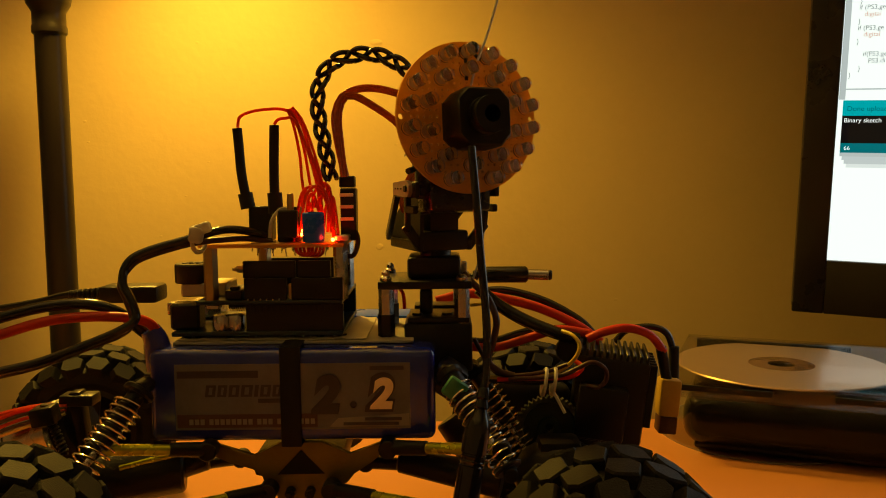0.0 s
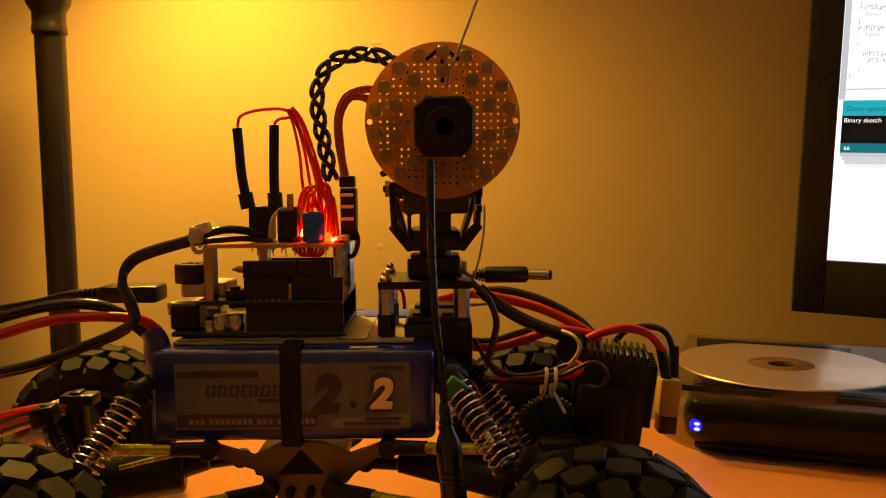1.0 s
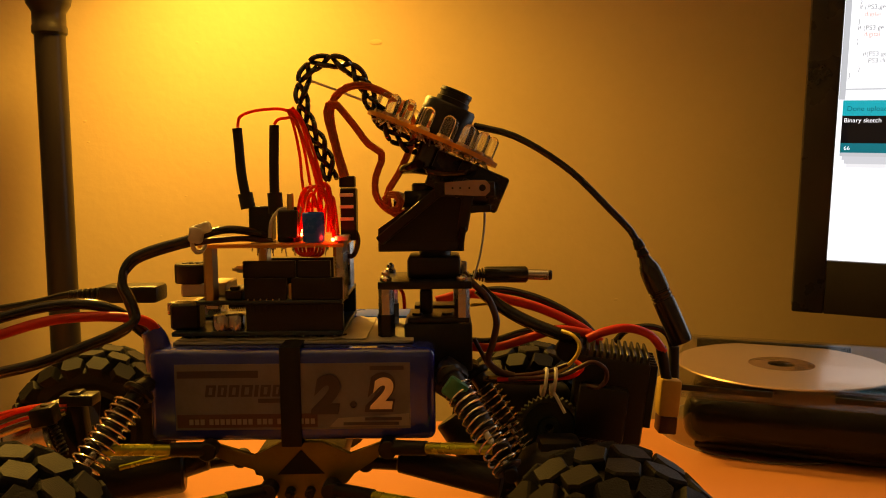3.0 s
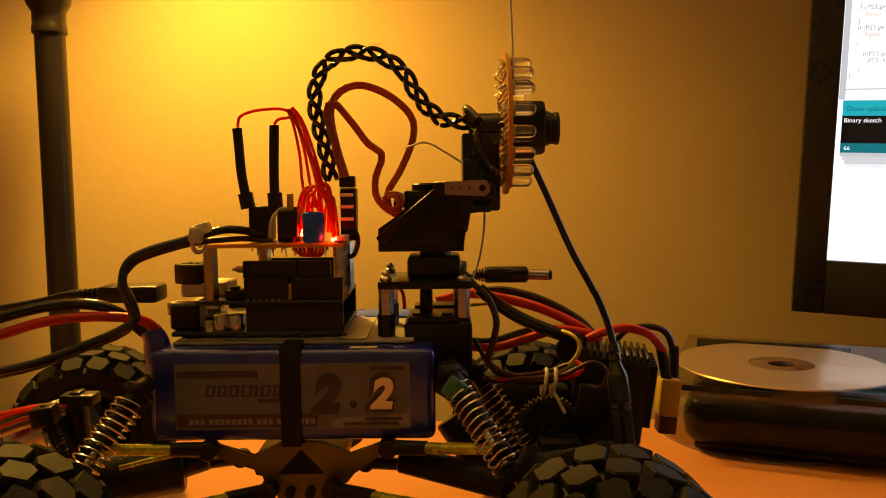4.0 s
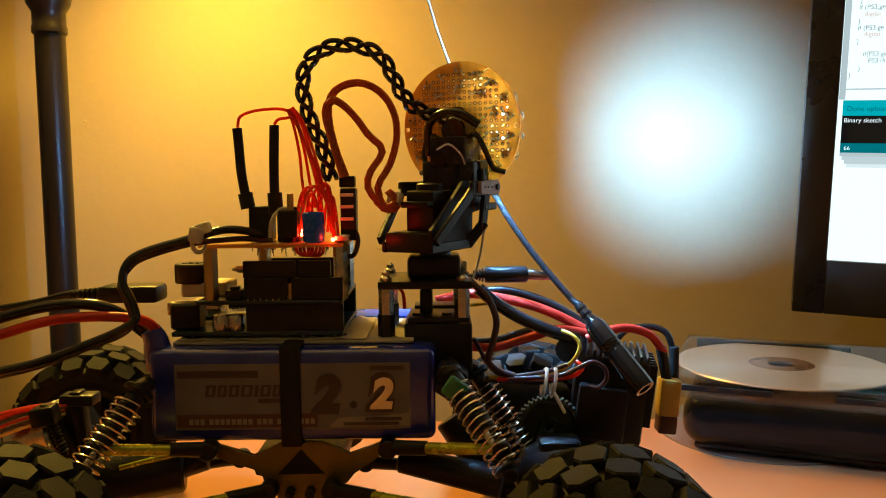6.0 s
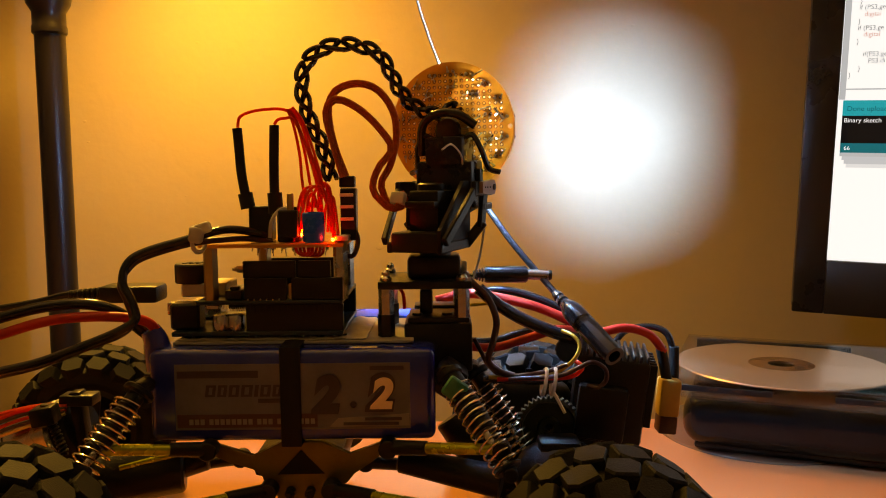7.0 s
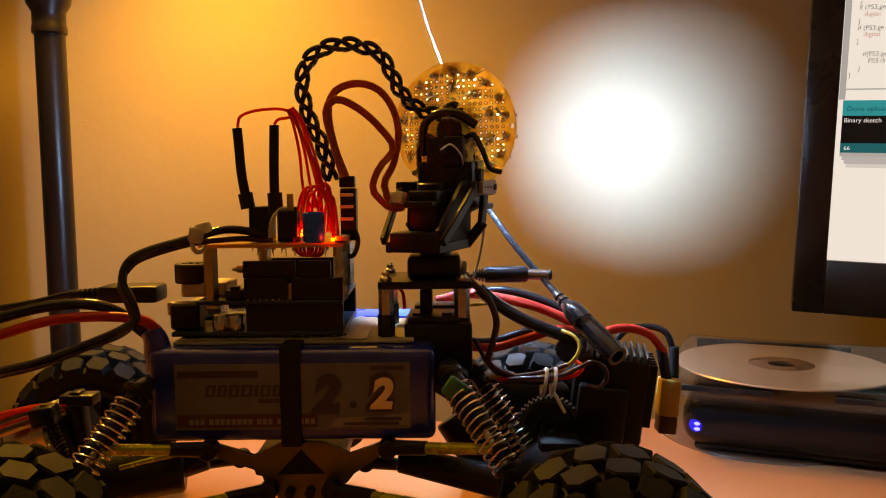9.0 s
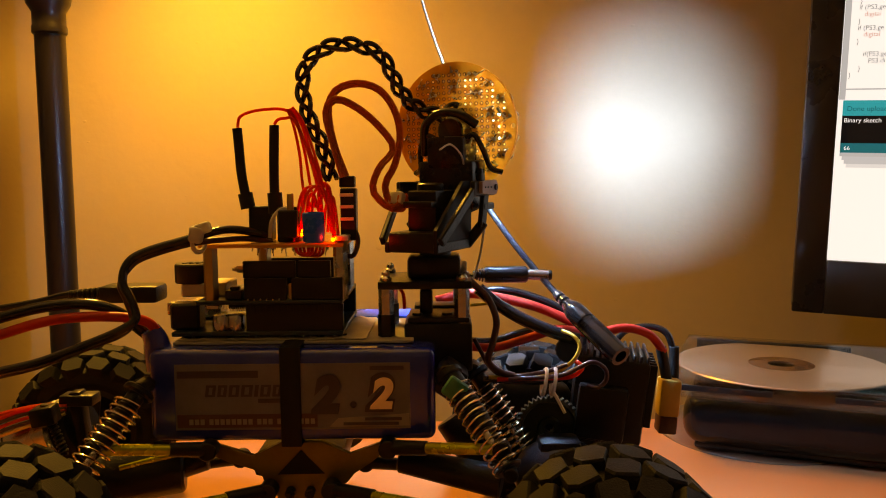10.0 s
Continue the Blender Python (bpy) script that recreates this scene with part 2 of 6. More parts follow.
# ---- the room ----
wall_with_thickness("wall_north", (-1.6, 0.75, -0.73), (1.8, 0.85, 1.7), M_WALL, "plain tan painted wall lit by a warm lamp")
# unseen walls, white only to bounce more light onto the crawler's front
wall_with_thickness("wall_west", (-1.7, -1.9, -0.73), (-1.6, 0.85, 1.7), M_CEIL, "unseen side wall, made white to bounce fill light")
wall_with_thickness("wall_east", (1.8, -1.9, -0.73), (1.9, 0.85, 1.7), M_CEIL, "unseen side wall, made white to bounce fill light")
wall_with_thickness("wall_south", (-1.7, -2.0, -0.73), (1.9, -1.9, 1.7), M_CEIL, "unseen wall facing the desk, made white to bounce fill light")
wall_with_thickness("floor", (-1.7, -2.0, -0.83), (1.9, 0.85, -0.73), M_FLOOR, "dark brown wooden floor beneath the desk")
wall_with_thickness("ceiling", (-1.7, -2.0, 1.7), (1.9, 0.85, 1.8), M_CEIL, "plain white painted ceiling of the room")


def plaster_flaws():
    """Small bumps and pimples in the wall paint."""
    rng = random.Random(4)
    bm = bmesh.new()
    spots = [(-0.0596, 0.0891, 0.0034), (0.1633, 0.0368, 0.0022), (0.1768, 0.2911, 0.0018), (-0.0599, 0.2782, 0.0040), (0.2212, 0.0995, 0.0016), (-0.3314, 0.2089, 0.0016), (-0.0457, 0.0228, 0.0014), (0.2851, 0.0946, 0.0014)]
    spots += [(rng.uniform(-0.4, 0.42), rng.uniform(0.02, 0.3), rng.choice((0.0007, 0.001, 0.0014))) for i in range(26)]
    for x, z, r in spots:
        bmesh.ops.create_icosphere(bm, subdivisions=2, radius=r, matrix=Matrix.Translation((x, 0.75, z)) @ Matrix.Diagonal((rng.uniform(1, 1.6), 0.1, rng.uniform(0.6, 1.0), 1)))
    ob = part("paint_flaw", bm, M_WALL)
    tagged(ob, "small paint bumps on the tan wall", "paint bumps", kind="stuff")


plaster_flaws()


def make_desk():
    d = thing("desk", (0, 0, -0.73), "pale laminate desk with a straight rear edge", "desk")
    bm = bmesh.new()
    span(bm, (-0.9, -0.35, -0.026), (1.0, 0.494, 0.0), 0.002)
    part("desktop", bm, M_DESK, d)
    for x in (-0.85, 0.95):
        for y in (-0.3, 0.45):
            bm = bmesh.new()
            span(bm, (x - 0.025, y - 0.025, -0.73), (x + 0.025, y + 0.025, -0.026), 0.003)
            part("leg", bm, M_POLE, d)


make_desk()


def make_lamp_pole():
    x, y = (-0.3165, 0.6600, 0.2750)[0], 0.66
    d = thing("floor_lamp", (x, y, -0.73), "dark brown metal floor lamp pole standing behind the desk", "floor lamp")
    bm = bmesh.new()
    lathe(bm, [(0.12, 0), (0.125, 0.004), (0.12, 0.016), (0.03, 0.03), (0.012, 0.034)], pose(x, y, -0.73), 36)
    part("base", bm, M_POLE, d)
    z1 = (-0.3166, 0.6600, 0.2732)[2]
    bm = bmesh.new()
    lathe(bm, [(0.0118, -0.70), (0.0118, z1)], pose(x, y, 0), 28)
    part("pole", bm, M_POLE, d)
    bm = bmesh.new()
    lathe(bm, [(0.0122, z1 - 0.002), (0.0136, z1 - 0.0005), (0.0136, z1 + 0.004), (0.0128, z1 + 0.006), (0.0128, z1 + 0.016), (0.0165, z1 + 0.022), (0.018, z1 + 0.03), (0.018, z1 + 0.06), (0.012, z1 + 0.075)], pose(x, y, 0), 28)
    part("collar", bm, M_POLE, d)


make_lamp_pole()


def make_monitor():
    base = (0.27275, 0.6200, 0.0458)
    m = pose(*base, 0, 2.09, -21.75)
    d = thing("monitor", base, "black-bezelled computer monitor showing a code window on white", "monitor")
    bm = bmesh.new()
    W, HH = 0.56, 0.37
    box(bm, m @ Vector((W / 2, 0.016, HH / 2)), (W, 0.022, HH), m.to_3x3().to_4x4(), 0.004, 3)
    part("back_shell", bm, M_BEZEL, d)
    sx, sz = 0.0225, 0.0417
    for nm, a, b in (("bezel", (0, 0.0, 0), (sx, 0.006, HH)), ("bezel", (sx, 0.0, 0), (W, 0.006, sz)), ("bezel", (sx, 0, HH - 0.025), (W, 0.006, HH)), ("bezel", (W - 0.0275, 0, sz), (W, 0.006, HH - 0.025))):
        bm = bmesh.new()
        c = (Vector(a) + Vector(b)) / 2
        box(bm, m @ c, [abs(q) for q in (Vector(b) - Vector(a))], m.to_3x3().to_4x4(), 0.0012, 2)
        part(nm, bm, M_BEZEL, d, "black monitor bezel")

    def panel(nm, x0, z0, x1, z1, y, material):
        bm = bmesh.new()
        c = Vector(((x0 + x1) / 2, y, (z0 + z1) / 2))
        box(bm, m @ c, (x1 - x0, 0.0003, z1 - z0), m.to_3x3().to_4x4())
        return part(nm, bm, material, d, smooth=False)

    panel("screen", sx, sz, W - 0.0275, HH - 0.025, 0.0048, M_SCREEN)
    wx = 0.0262
    panel("window_edge", sx + 0.0006, 0.1640, 0.0274, HH - 0.025, 0.0045, M_SCREENGREY)
    panel("window_line", wx + 0.0012, 0.1712, 0.4, 0.1722, 0.0044, M_SCREENGREY)
    panel("status_bar", wx, 0.1519, 0.4, 0.1634, 0.0044, M_TEALLIGHT)
    panel("console", wx, 0.1314, 0.4, 0.1519, 0.0044, M_SCRBLACK)
    panel("footer_bar", wx, 0.1242, 0.4, 0.1314, 0.0044, M_TEAL)
    for i in range(4):
        panel("window_shadow", wx + 0.0016 * i, 0.1242 - 0.0028 * (i + 1), 0.4, 0.1242 - 0.0028 * i, 0.0044, (M_SCREENGREY, M_SCREENDIM, M_SCREENSHADE, M_SCREENPALE)[i])
    rows = [("Done upload", 0.0052, 0.0290, 0.1555, M_SCRTEAL), ("Binary sketch", 0.0047, 0.0274, 0.1470, M_SCREEN), ("66", 0.0044, 0.0286, 0.1262, M_SCREEN),
            ("}", 0.0048, 0.0282, 0.1805, M_SCRTEXT), ("}", 0.0048, 0.0343, 0.1854, M_SCRTEXT), ("PS3.di", 0.0048, 0.0407, 0.1910, M_SCRTEXT), ("if(PS3.ge", 0.0048, 0.0370, 0.1960, M_SCRTEXT),
            ("}", 0.0048, 0.0322, 0.2052, M_SCRTEXT), ("digital", 0.0048, 0.0364, 0.2104, M_SCRORANGE), ("if (PS3.ge", 0.0048, 0.0323, 0.2151, M_SCRTEXT),
            ("}", 0.0048, 0.0323, 0.2200, M_SCRTEXT), ("digital", 0.0048, 0.0361, 0.2252, M_SCRORANGE), ("if (PS3.ge", 0.0048, 0.0324, 0.2302, M_SCRTEXT), ("}", 0.0048, 0.0328, 0.2347, M_SCRTEXT)]
    for body, size, x, z, material in rows:
        lettering("screen_text", body, size, m @ pose(x, 0.0041, z, 90), material, d, 0.00005)
    # stand on the desk, out to the side
    bm = bmesh.new()
    c = m @ Vector((0.3, 0.05, 0.0))
    span(bm, (c.x - 0.03, c.y - 0.02, -0.001), (c.x + 0.03, c.y + 0.0, c.z + 0.12), 0.004)
    part("stand", bm, M_BEZEL, d)
    bm = bmesh.new()
    span(bm, (c.x - 0.1, 0.36, 0.0), (c.x + 0.1, c.y + 0.02, 0.008), 0.003)
    part("foot", bm, M_BEZEL, d)


make_monitor()

DRIVE = pose(0.1293, 0.4277, 0.0013, 0, 0, -22.5)


def make_drive():
    m, r = DRIVE, DRIVE.to_3x3().to_4x4()
    d = thing("external_drive", (0.1293, 0.4277, 0.0013), "glossy black rounded external drive lying on the desk", "external drive")
    bm = bmesh.new()
    box(bm, m @ Vector((0.09, 0.064, 0.0175)), (0.18, 0.128, 0.029), r, 0.0115, 6)
    part("body", bm, M_GLOSS, d)
    bm = bmesh.new()
    box(bm, m @ Vector((0.09, 0.066, 0.0022)), (0.168, 0.114, 0.0044), r, 0.002, 2)
    part("base_strip", bm, M_BLACK, d)
    bm = bmesh.new()
    for x, w in ((0.088, 0.0015), (0.0905, 0.0015), (0.0935, 0.004), (0.099, 0.005)):
        box(bm, m @ Vector((x, 0.0026, 0.0262)), (w, 0.0003, 0.0022), r @ pose(0, 0, 0, -40))
    part("logo_bars", bm, M_SILVER, d, "plain silver marks")
    return d


drive = make_drive()


def make_jewel_case():
    m, r = DRIVE, DRIVE.to_3x3().to_4x4()
    z0 = 0.0322
    d = thing("jewel_case", m @ Vector((0.0, 0.0, z0)), "clear plastic disc case lying on the black drive", "disc case")

    def slab(nm, a, b, material, bevel=0.0006, label=""):
        bm = bmesh.new()
        a, b = Vector(a), Vector(b)
        box(bm, m @ ((a + b) / 2), [abs(q) for q in (b - a)], r, bevel, 2)
        return part(nm, bm, material, d, label)

    x0, x1, y0, y1 = -0.008, 0.134, -0.006, 0.122
    slab("base_tray", (x0, y0, z0), (x1, y1, z0 + 0.0012), M_CASE)
    slab("lid", (x0, y0, z0 + 0.0092), (x1, y1, z0 + 0.0104), M_CASE)
    for nm, a, b in (("side_wall", (x0, y0, z0 + 0.0012), (x0 + 0.0012, y1, z0 + 0.0092)), ("side_wall", (x1 - 0.0012, y0, z0 + 0.0012), (x1, y1, z0 + 0.0092)),
                     ("side_wall", (x0 + 0.0012, y0, z0 + 0.0012), (x1 - 0.0012, y0 + 0.0012, z0 + 0.0092)), ("side_wall", (x0 + 0.0012, y1 - 0.0012, z0 + 0.0012), (x1 - 0.0012, y1, z0 + 0.0092))):
        slab(nm, a, b, M_CASE)
    slab("dark_spine", (x0 + 0.006, y1 - 0.006, z0 + 0.0014), (x0 + 0.1, y1 - 0.002, z0 + 0.0088), M_BLACK, 0.001, "dark inner spine")
    for x, w in ((0.0, 0.054), (0.083, 0.059)):
        slab("front_rail", (x0 + x, y0 - 0.0015, z0 + 0.0042), (x0 + x + w, y0 - 0.0002, z0 + 0.0074), M_BLACK, 0.0004, "dark front rail")
    for x in (0.022, 0.034, 0.1, 0.112):
        slab("hinge_tab", (x0 + x, y0 - 0.002, z0 + 0.0055), (x0 + x + 0.006, y0 + 0.004, z0 + 0.0086), M_CASE, 0.0005)
    c = m @ Vector((0.0505, 0.0625, z0 + 0.0062))
    dd = thing("compact_disc", c, "silver compact disc seen through its clear case", "disc")
    bm = bmesh.new()
    lathe(bm, [(0.0185, 0), (0.0595, 0), (0.06, 0.0006), (0.0595, 0.0012), (0.0185, 0.0012)], Matrix.Translation(c), 72, closed=True)
    part("disc", bm, M_DISC, dd)
    bm = bmesh.new()
    lathe(bm, [(0.0075, 0.0001), (0.0184, 0.0001), (0.0184, 0.0011), (0.0075, 0.0011)], Matrix.Translation(c), 48, closed=True)
    part("hub_ring", bm, M_HUB, dd, "smoky clear hub ring")
    bm = bmesh.new()
    lathe(bm, [(0.0045, -0.004), (0.0045, 0.0016), (0.003, 0.0022), (0.001, 0.0022)], Matrix.Translation(c), 28)
    part("tray_hub", bm, M_CASE, d)


make_jewel_case()


def make_rim_disc():
    """A clear disc added under the drive, placed so its one showing edge fits a curved plastic outline in the camera's
    view.
    """
    c = (0.1885, 0.468, 0.0)
    d = thing("spacer_disc", c, "clear disc put under the black drive for a curved plastic edge", "disc")
    bm = bmesh.new()
    lathe(bm, [(0.0075, 0.0), (0.0597, 0.0), (0.06, 0.0006), (0.0597, 0.0012), (0.0075, 0.0012)], pose(*c), 72, closed=True)
    part("plate", bm, M_CLEARDISC, d)


make_rim_disc()

# ---- the crawler ----
TYRE_R = 0.0363


def make_tyre_meshes():
    """Tyre carcass, lugs and rim round the y axis, centred on the origin; shared by the four wheels."""
    turn = pose(0, 0, 0, 90)
    out, lugs = [], []
    bm = bmesh.new()
    w, R = 0.0175, TYRE_R - 0.004
    lathe(bm, [(0.0195, -w * 0.75), (0.024, -w), (0.029, -w * 1.02), (R - 0.0015, -w * 0.85), (R, -w * 0.55), (R + 0.0004, 0), (R, w * 0.55), (R - 0.0015, w * 0.85), (0.029, w * 1.02), (0.024, w), (0.0195, w * 0.75)], turn, 56, closed=True)
    out.append(("tyre", bm, M_RUBBER))
    n = 18
    for i in range(n):
        for row, (y, dy, off) in enumerate(((-0.0062, 0.0105, 0.0), (0.0062, 0.0105, 0.5), (-0.0155, 0.0062, 0.5), (0.0155, 0.0062, 0.0))):
            a = 2 * math.pi * (i + off) / n
            edge = abs(y) > 0.01
            rad = TYRE_R - (0.0050 if edge else 0.0030)
            tilt = (-34 if y > 0 else 34) if edge else 0
            skew = 12 if (i + row) % 2 else -9
            m = Matrix.Rotation(a, 4, "Y") @ Matrix.Translation((0, y, rad)) @ pose(0, 0, 0, tilt, 0, skew)
            lugs.append((edge, m))
    for s in ((0.0110, 0.0122, 0.0056), (0.0104, 0.0080, 0.0062)):
        bm = bmesh.new()
        hexa = [(-0.5, -0.22), (-0.28, -0.5), (0.34, -0.5), (0.5, 0.2), (0.26, 0.5), (-0.36, 0.5)]
        rings(bm, [[Vector((x * s[0] * k, y * s[1] * k, h * s[2])) for x, y in hexa] for k, h in ((1.0, -0.5), (0.97, 0.36), (0.90, 0.5))])
        me = bpy.data.meshes.new("tread_lug")
        bm.to_mesh(me)
        bm.free()
        me.materials.append(M_RUBBER)
        LUG_MESH.append(me)
    bm = bmesh.new()
    lathe(bm, [(0.0205, -0.0135), (0.0205, -0.011), (0.018, -0.009), (0.006, -0.004), (0.005, -0.0095), (0.0005, -0.0095)], turn, 36, caps=False)
    lathe(bm, [(0.018, -0.014), (0.0208, -0.014), (0.0208, 0.014), (0.018, 0.014)], turn, 36, closed=True)
    for k in range(6):
        a = 2 * math.pi * k / 6
        rod(bm, Vector((0.006 * math.cos(a), -0.009, 0.006 * math.sin(a))), Vector((0.019 * math.cos(a), -0.012, 0.019 * math.sin(a))), 0.002, seg=8)
    out.append(("rim", bm, M_BLACK))
    return out, lugs


LUG_MESH = []


def spring_shock(parent, top, bottom, r=0.0052, turns=9, body=0.72):
    top, bottom = Vector(top), Vector(bottom)
    ax = (bottom - top)
    bm = bmesh.new()
    rod(bm, top, top + ax * 0.62, r * body)
    sh = part("shock_absorber", bm, M_BLACK, parent, "black shock absorber body")
    for k in range(6):
        bm = bmesh.new()
        if k:
            rod(bm, top + ax * (0.13 + 0.07 * k), top + ax * (0.16 + 0.07 * k), r * (body + 0.1))
        else:
            rod(bm, top + ax * 0.02, top + ax * 0.09, r * 1.05)
        part("adjuster_ring", bm, M_BLACK, sh)
    bm = bmesh.new()
    rod(bm, top + ax * 0.5, bottom, r * 0.25)
    part("piston_rod", bm, M_STEEL, sh)
    bm = bmesh.new()
    tube(bm, helix(top + ax * 0.18, top + ax * 0.96, r, turns), 0.00043, 6, raw=True)
    part("coil_spring", bm, M_SPRING, sh, "bright steel coil spring")
    bm = bmesh.new()
    rod(bm, top + ax * 0.95, top + ax * 0.985, r * 1.05)
    rod(bm, bottom - Vector((0, 0.004, 0)), bottom + Vector((0, 0.004, 0)), r * 0.5)
    part("mounting_eye", bm, M_BLACK, sh)
    bm = bmesh.new()
    rod(bm, top - Vector((0, 0.005, 0)), top + Vector((0, 0.005, 0)), r * 0.55)
    part("mounting_eye", bm, M_BLACK, sh)
    return sh


def make_crawler():
    d = thing("rock_crawler", (-0.05, 0.31, 0.0), "toy rock crawler chassis with gold frame and knobbly black tyres", "toy car")
    meshes, lugs = make_tyre_meshes()
    first = None
    places = [(0.0490, 0.222, TYRE_R, 4), (0.040, 0.372, TYRE_R + 0.001, -5), (-0.1355, 0.228, TYRE_R, 6), (-0.166, 0.375, TYRE_R + 0.0004, 8)]
    for x, y, z, turn in places:
        if first is None:
            first = []
            for nm, bm, material in meshes:
                par = d if not first else first[0]
                first.append(part(nm, bm, material, par, "black rubber crawler tyre" if nm == "tyre" else "", local=True))
            obs = first
        else:
            obs = []
            for src in first:
                o = new(src.name.split(".")[0], src.data)
                o.parent = d if not obs else obs[0]
                if "label" in src:
                    o["label"] = src["label"]
                obs.append(o)
        obs[0].matrix_parent_inverse = Matrix.Translation(ORIGIN[d]).inverted()
        obs[0].matrix_basis = pose(x, y, z, 0, 20 * turn, turn)
        for edge, m in lugs:
            o = new("tread_lug", LUG_MESH[1 if edge else 0])
            o.parent, o.matrix_basis = obs[0], m
    # axles with their gear housings
    for x, x2 in ((0.0490, 0.040), (-0.1355, -0.166)):
        bm = bmesh.new()
        a, b = Vector((x, 0.25, TYRE_R)), Vector((x2, 0.36, TYRE_R))
        rod(bm, a, b, 0.0065)
        c = (a + b) / 2
        bmesh.ops.create_uvsphere(bm, u_segments=20, v_segments=12, radius=0.015, matrix=Matrix.Translation(c) @ Matrix.Diagonal((1.2, 0.9, 0.95, 1)))
        box(bm, c + Vector((0, 0, 0.011)), (0.017, 0.014, 0.008), None, 0.003)
        for q in (a, b):
            box(bm, q + (c - q) * 0.2 + Vector((0, 0, 0.0)), (0.013, 0.011, 0.013), None, 0.0025)
        part("axle", bm, M_BLACK, d, "black plastic axle housing")
    # side plates: X-shaped, gold
    for y, off in ((0.2985, 0.0), (0.345, 0.002)):
        o = [(-0.0895, 0.2980, 0.0523), (-0.0736, 0.2980, 0.0465), (-0.0628, 0.2980, 0.0522), (-0.0472, 0.2980, 0.0523), (-0.0364, 0.2980, 0.0469), (-0.0213, 0.2980, 0.0531), (-0.0195, 0.2980, 0.0504), (-0.0234, 0.2980, 0.0479), (-0.0282, 0.2980, 0.0441), (-0.0351, 0.2980, 0.0400), (-0.0373, 0.2980, 0.0364), (-0.0412, 0.2980, 0.0337), (-0.0444, 0.2980, 0.0350), (-0.0464, 0.2980, 0.0260), (-0.0634, 0.2980, 0.0258), (-0.0655, 0.2980, 0.0343), (-0.0686, 0.2980, 0.0321), (-0.0698, 0.2980, 0.0361), (-0.0698, 0.2980, 0.0388), (-0.0737, 0.2980, 0.0421), (-0.0832, 0.2980, 0.0444), (-0.0905, 0.2980, 0.0477), (-0.0926, 0.2980, 0.0501)]
        bm = bmesh.new()
        prism(bm, [(p[0], p[2]) for p in o], y, y + 0.0025, 0.0004)
        pl = part("side_plate", bm, M_GOLD, d, "gold anodised metal side plate", smooth=False)
        # solid black triangle on the plate imitates the shade in an opening
        tri = [(-0.0644, 0.2980, 0.0397), (-0.0464, 0.2980, 0.0399), (-0.0552, 0.2980, 0.0492)]
        bm = bmesh.new()
        prism(bm, [(p[0], p[2]) for p in tri], y - 0.0005, y + 0.0005)
        part("cut_out", bm, M_MATTE, pl, "black triangle laid on for a shaded opening", smooth=False)
        for q in ((-0.0898, 0.2980, 0.0499), (-0.0217, 0.2980, 0.0502), (-0.0681, 0.2980, 0.0334), (-0.0438, 0.2980, 0.0337), (-0.0594, 0.2980, 0.0331), (-0.0518, 0.2980, 0.0331)):
            bm = bmesh.new()
            rod(bm, (q[0], y - 0.004, q[2]), (q[0], y + 0.001, q[2]), 0.0019, seg=12)
            rod(bm, (q[0], y - 0.0052, q[2]), (q[0], y - 0.0038, q[2]), 0.0012, seg=6)
            part("screw", bm, M_BLACK, pl)
    bm = bmesh.new()
    span(bm, (-0.0746, 0.3020, 0.0458), (-0.0400, 0.3440, 0.0371), 0.002)
    part("skid_tray", bm, M_BLACK, d)
    # suspension links: gold tube with black rod ends
    links = [((-0.0886, 0.2920, 0.0519), (-0.1230, 0.2720, 0.0590)), ((-0.0667, 0.2920, 0.0358), (-0.1032, 0.2620, 0.0394)), ((-0.0213, 0.2920, 0.0520), (0.0197, 0.2720, 0.0577)), ((-0.0429, 0.2920, 0.0361), (0.0040, 0.2620, 0.0399)),
             ((-0.0346, 0.3400, 0.0291), (0.0296, 0.3250, 0.0296)), ((-0.0889, 0.3400, 0.0316), (-0.1438, 0.3350, 0.0255))]
    for a, b in links:
        a, b = Vector(a), Vector(b)
        bm = bmesh.new()
        rod(bm, a + (b - a) * 0.3, a + (b - a) * 0.97, 0.0021)
        ln = part("suspension_link", bm, M_ROD, d, "gold anodised suspension rod")
        bm = bmesh.new()
        rod(bm, a, a + (b - a) * 0.36, 0.0029, 0.0026)
        rod(bm, a - Vector((0, 0.0035, 0)), a + Vector((0, 0.0035, 0)), 0.0036)
        part("rod_end", bm, M_BLACK, ln)
        bm = bmesh.new()
        rod(bm, b - Vector((0, 0.003, 0)), b + Vector((0, 0.003, 0)), 0.0034)
        part("rod_end", bm, M_BLACK, ln)
    # yellow brake-line rod over the dark rear tube
    bm = bmesh.new()
    tube(bm, [(-0.1189, 0.2840, 0.0480), (-0.1082, 0.2850, 0.0505), (-0.0970, 0.2870, 0.0522), (-0.0914, 0.2890, 0.0525)], 0.0010, 8)
    part("thin_link", bm, M_ROD, d, "thin gold anodised rod")
    # dark drive shafts
    for a, b in (((-0.0961, 0.3150, 0.0410), (-0.1355, 0.3050, 0.0322)), ((-0.0183, 0.3150, 0.0390), (0.0223, 0.3050, 0.0330))):
        bm = bmesh.new()
        rod(bm, a, b, 0.0052, 0.0066)
        part("drive_shaft", bm, M_BLACK, d)
    spring_shock(d, (-0.1105, 0.2870, 0.0772), (-0.1268, 0.2620, 0.0498), 0.0056, 11, 0.6)
    spring_shock(d, (0.0004, 0.2920, 0.0813), (0.0224, 0.2680, 0.0510), 0.0052, 12, 0.86)
    spring_shock(d, (0.0118, 0.3300, 0.0727), (0.0356, 0.3180, 0.0378), 0.0056, 12, 0.6)
    # rear cross parts over the left axle
    a, b = Vector((-0.1892, 0.3100, 0.0418)), Vector((-0.1439, 0.3000, 0.0578))
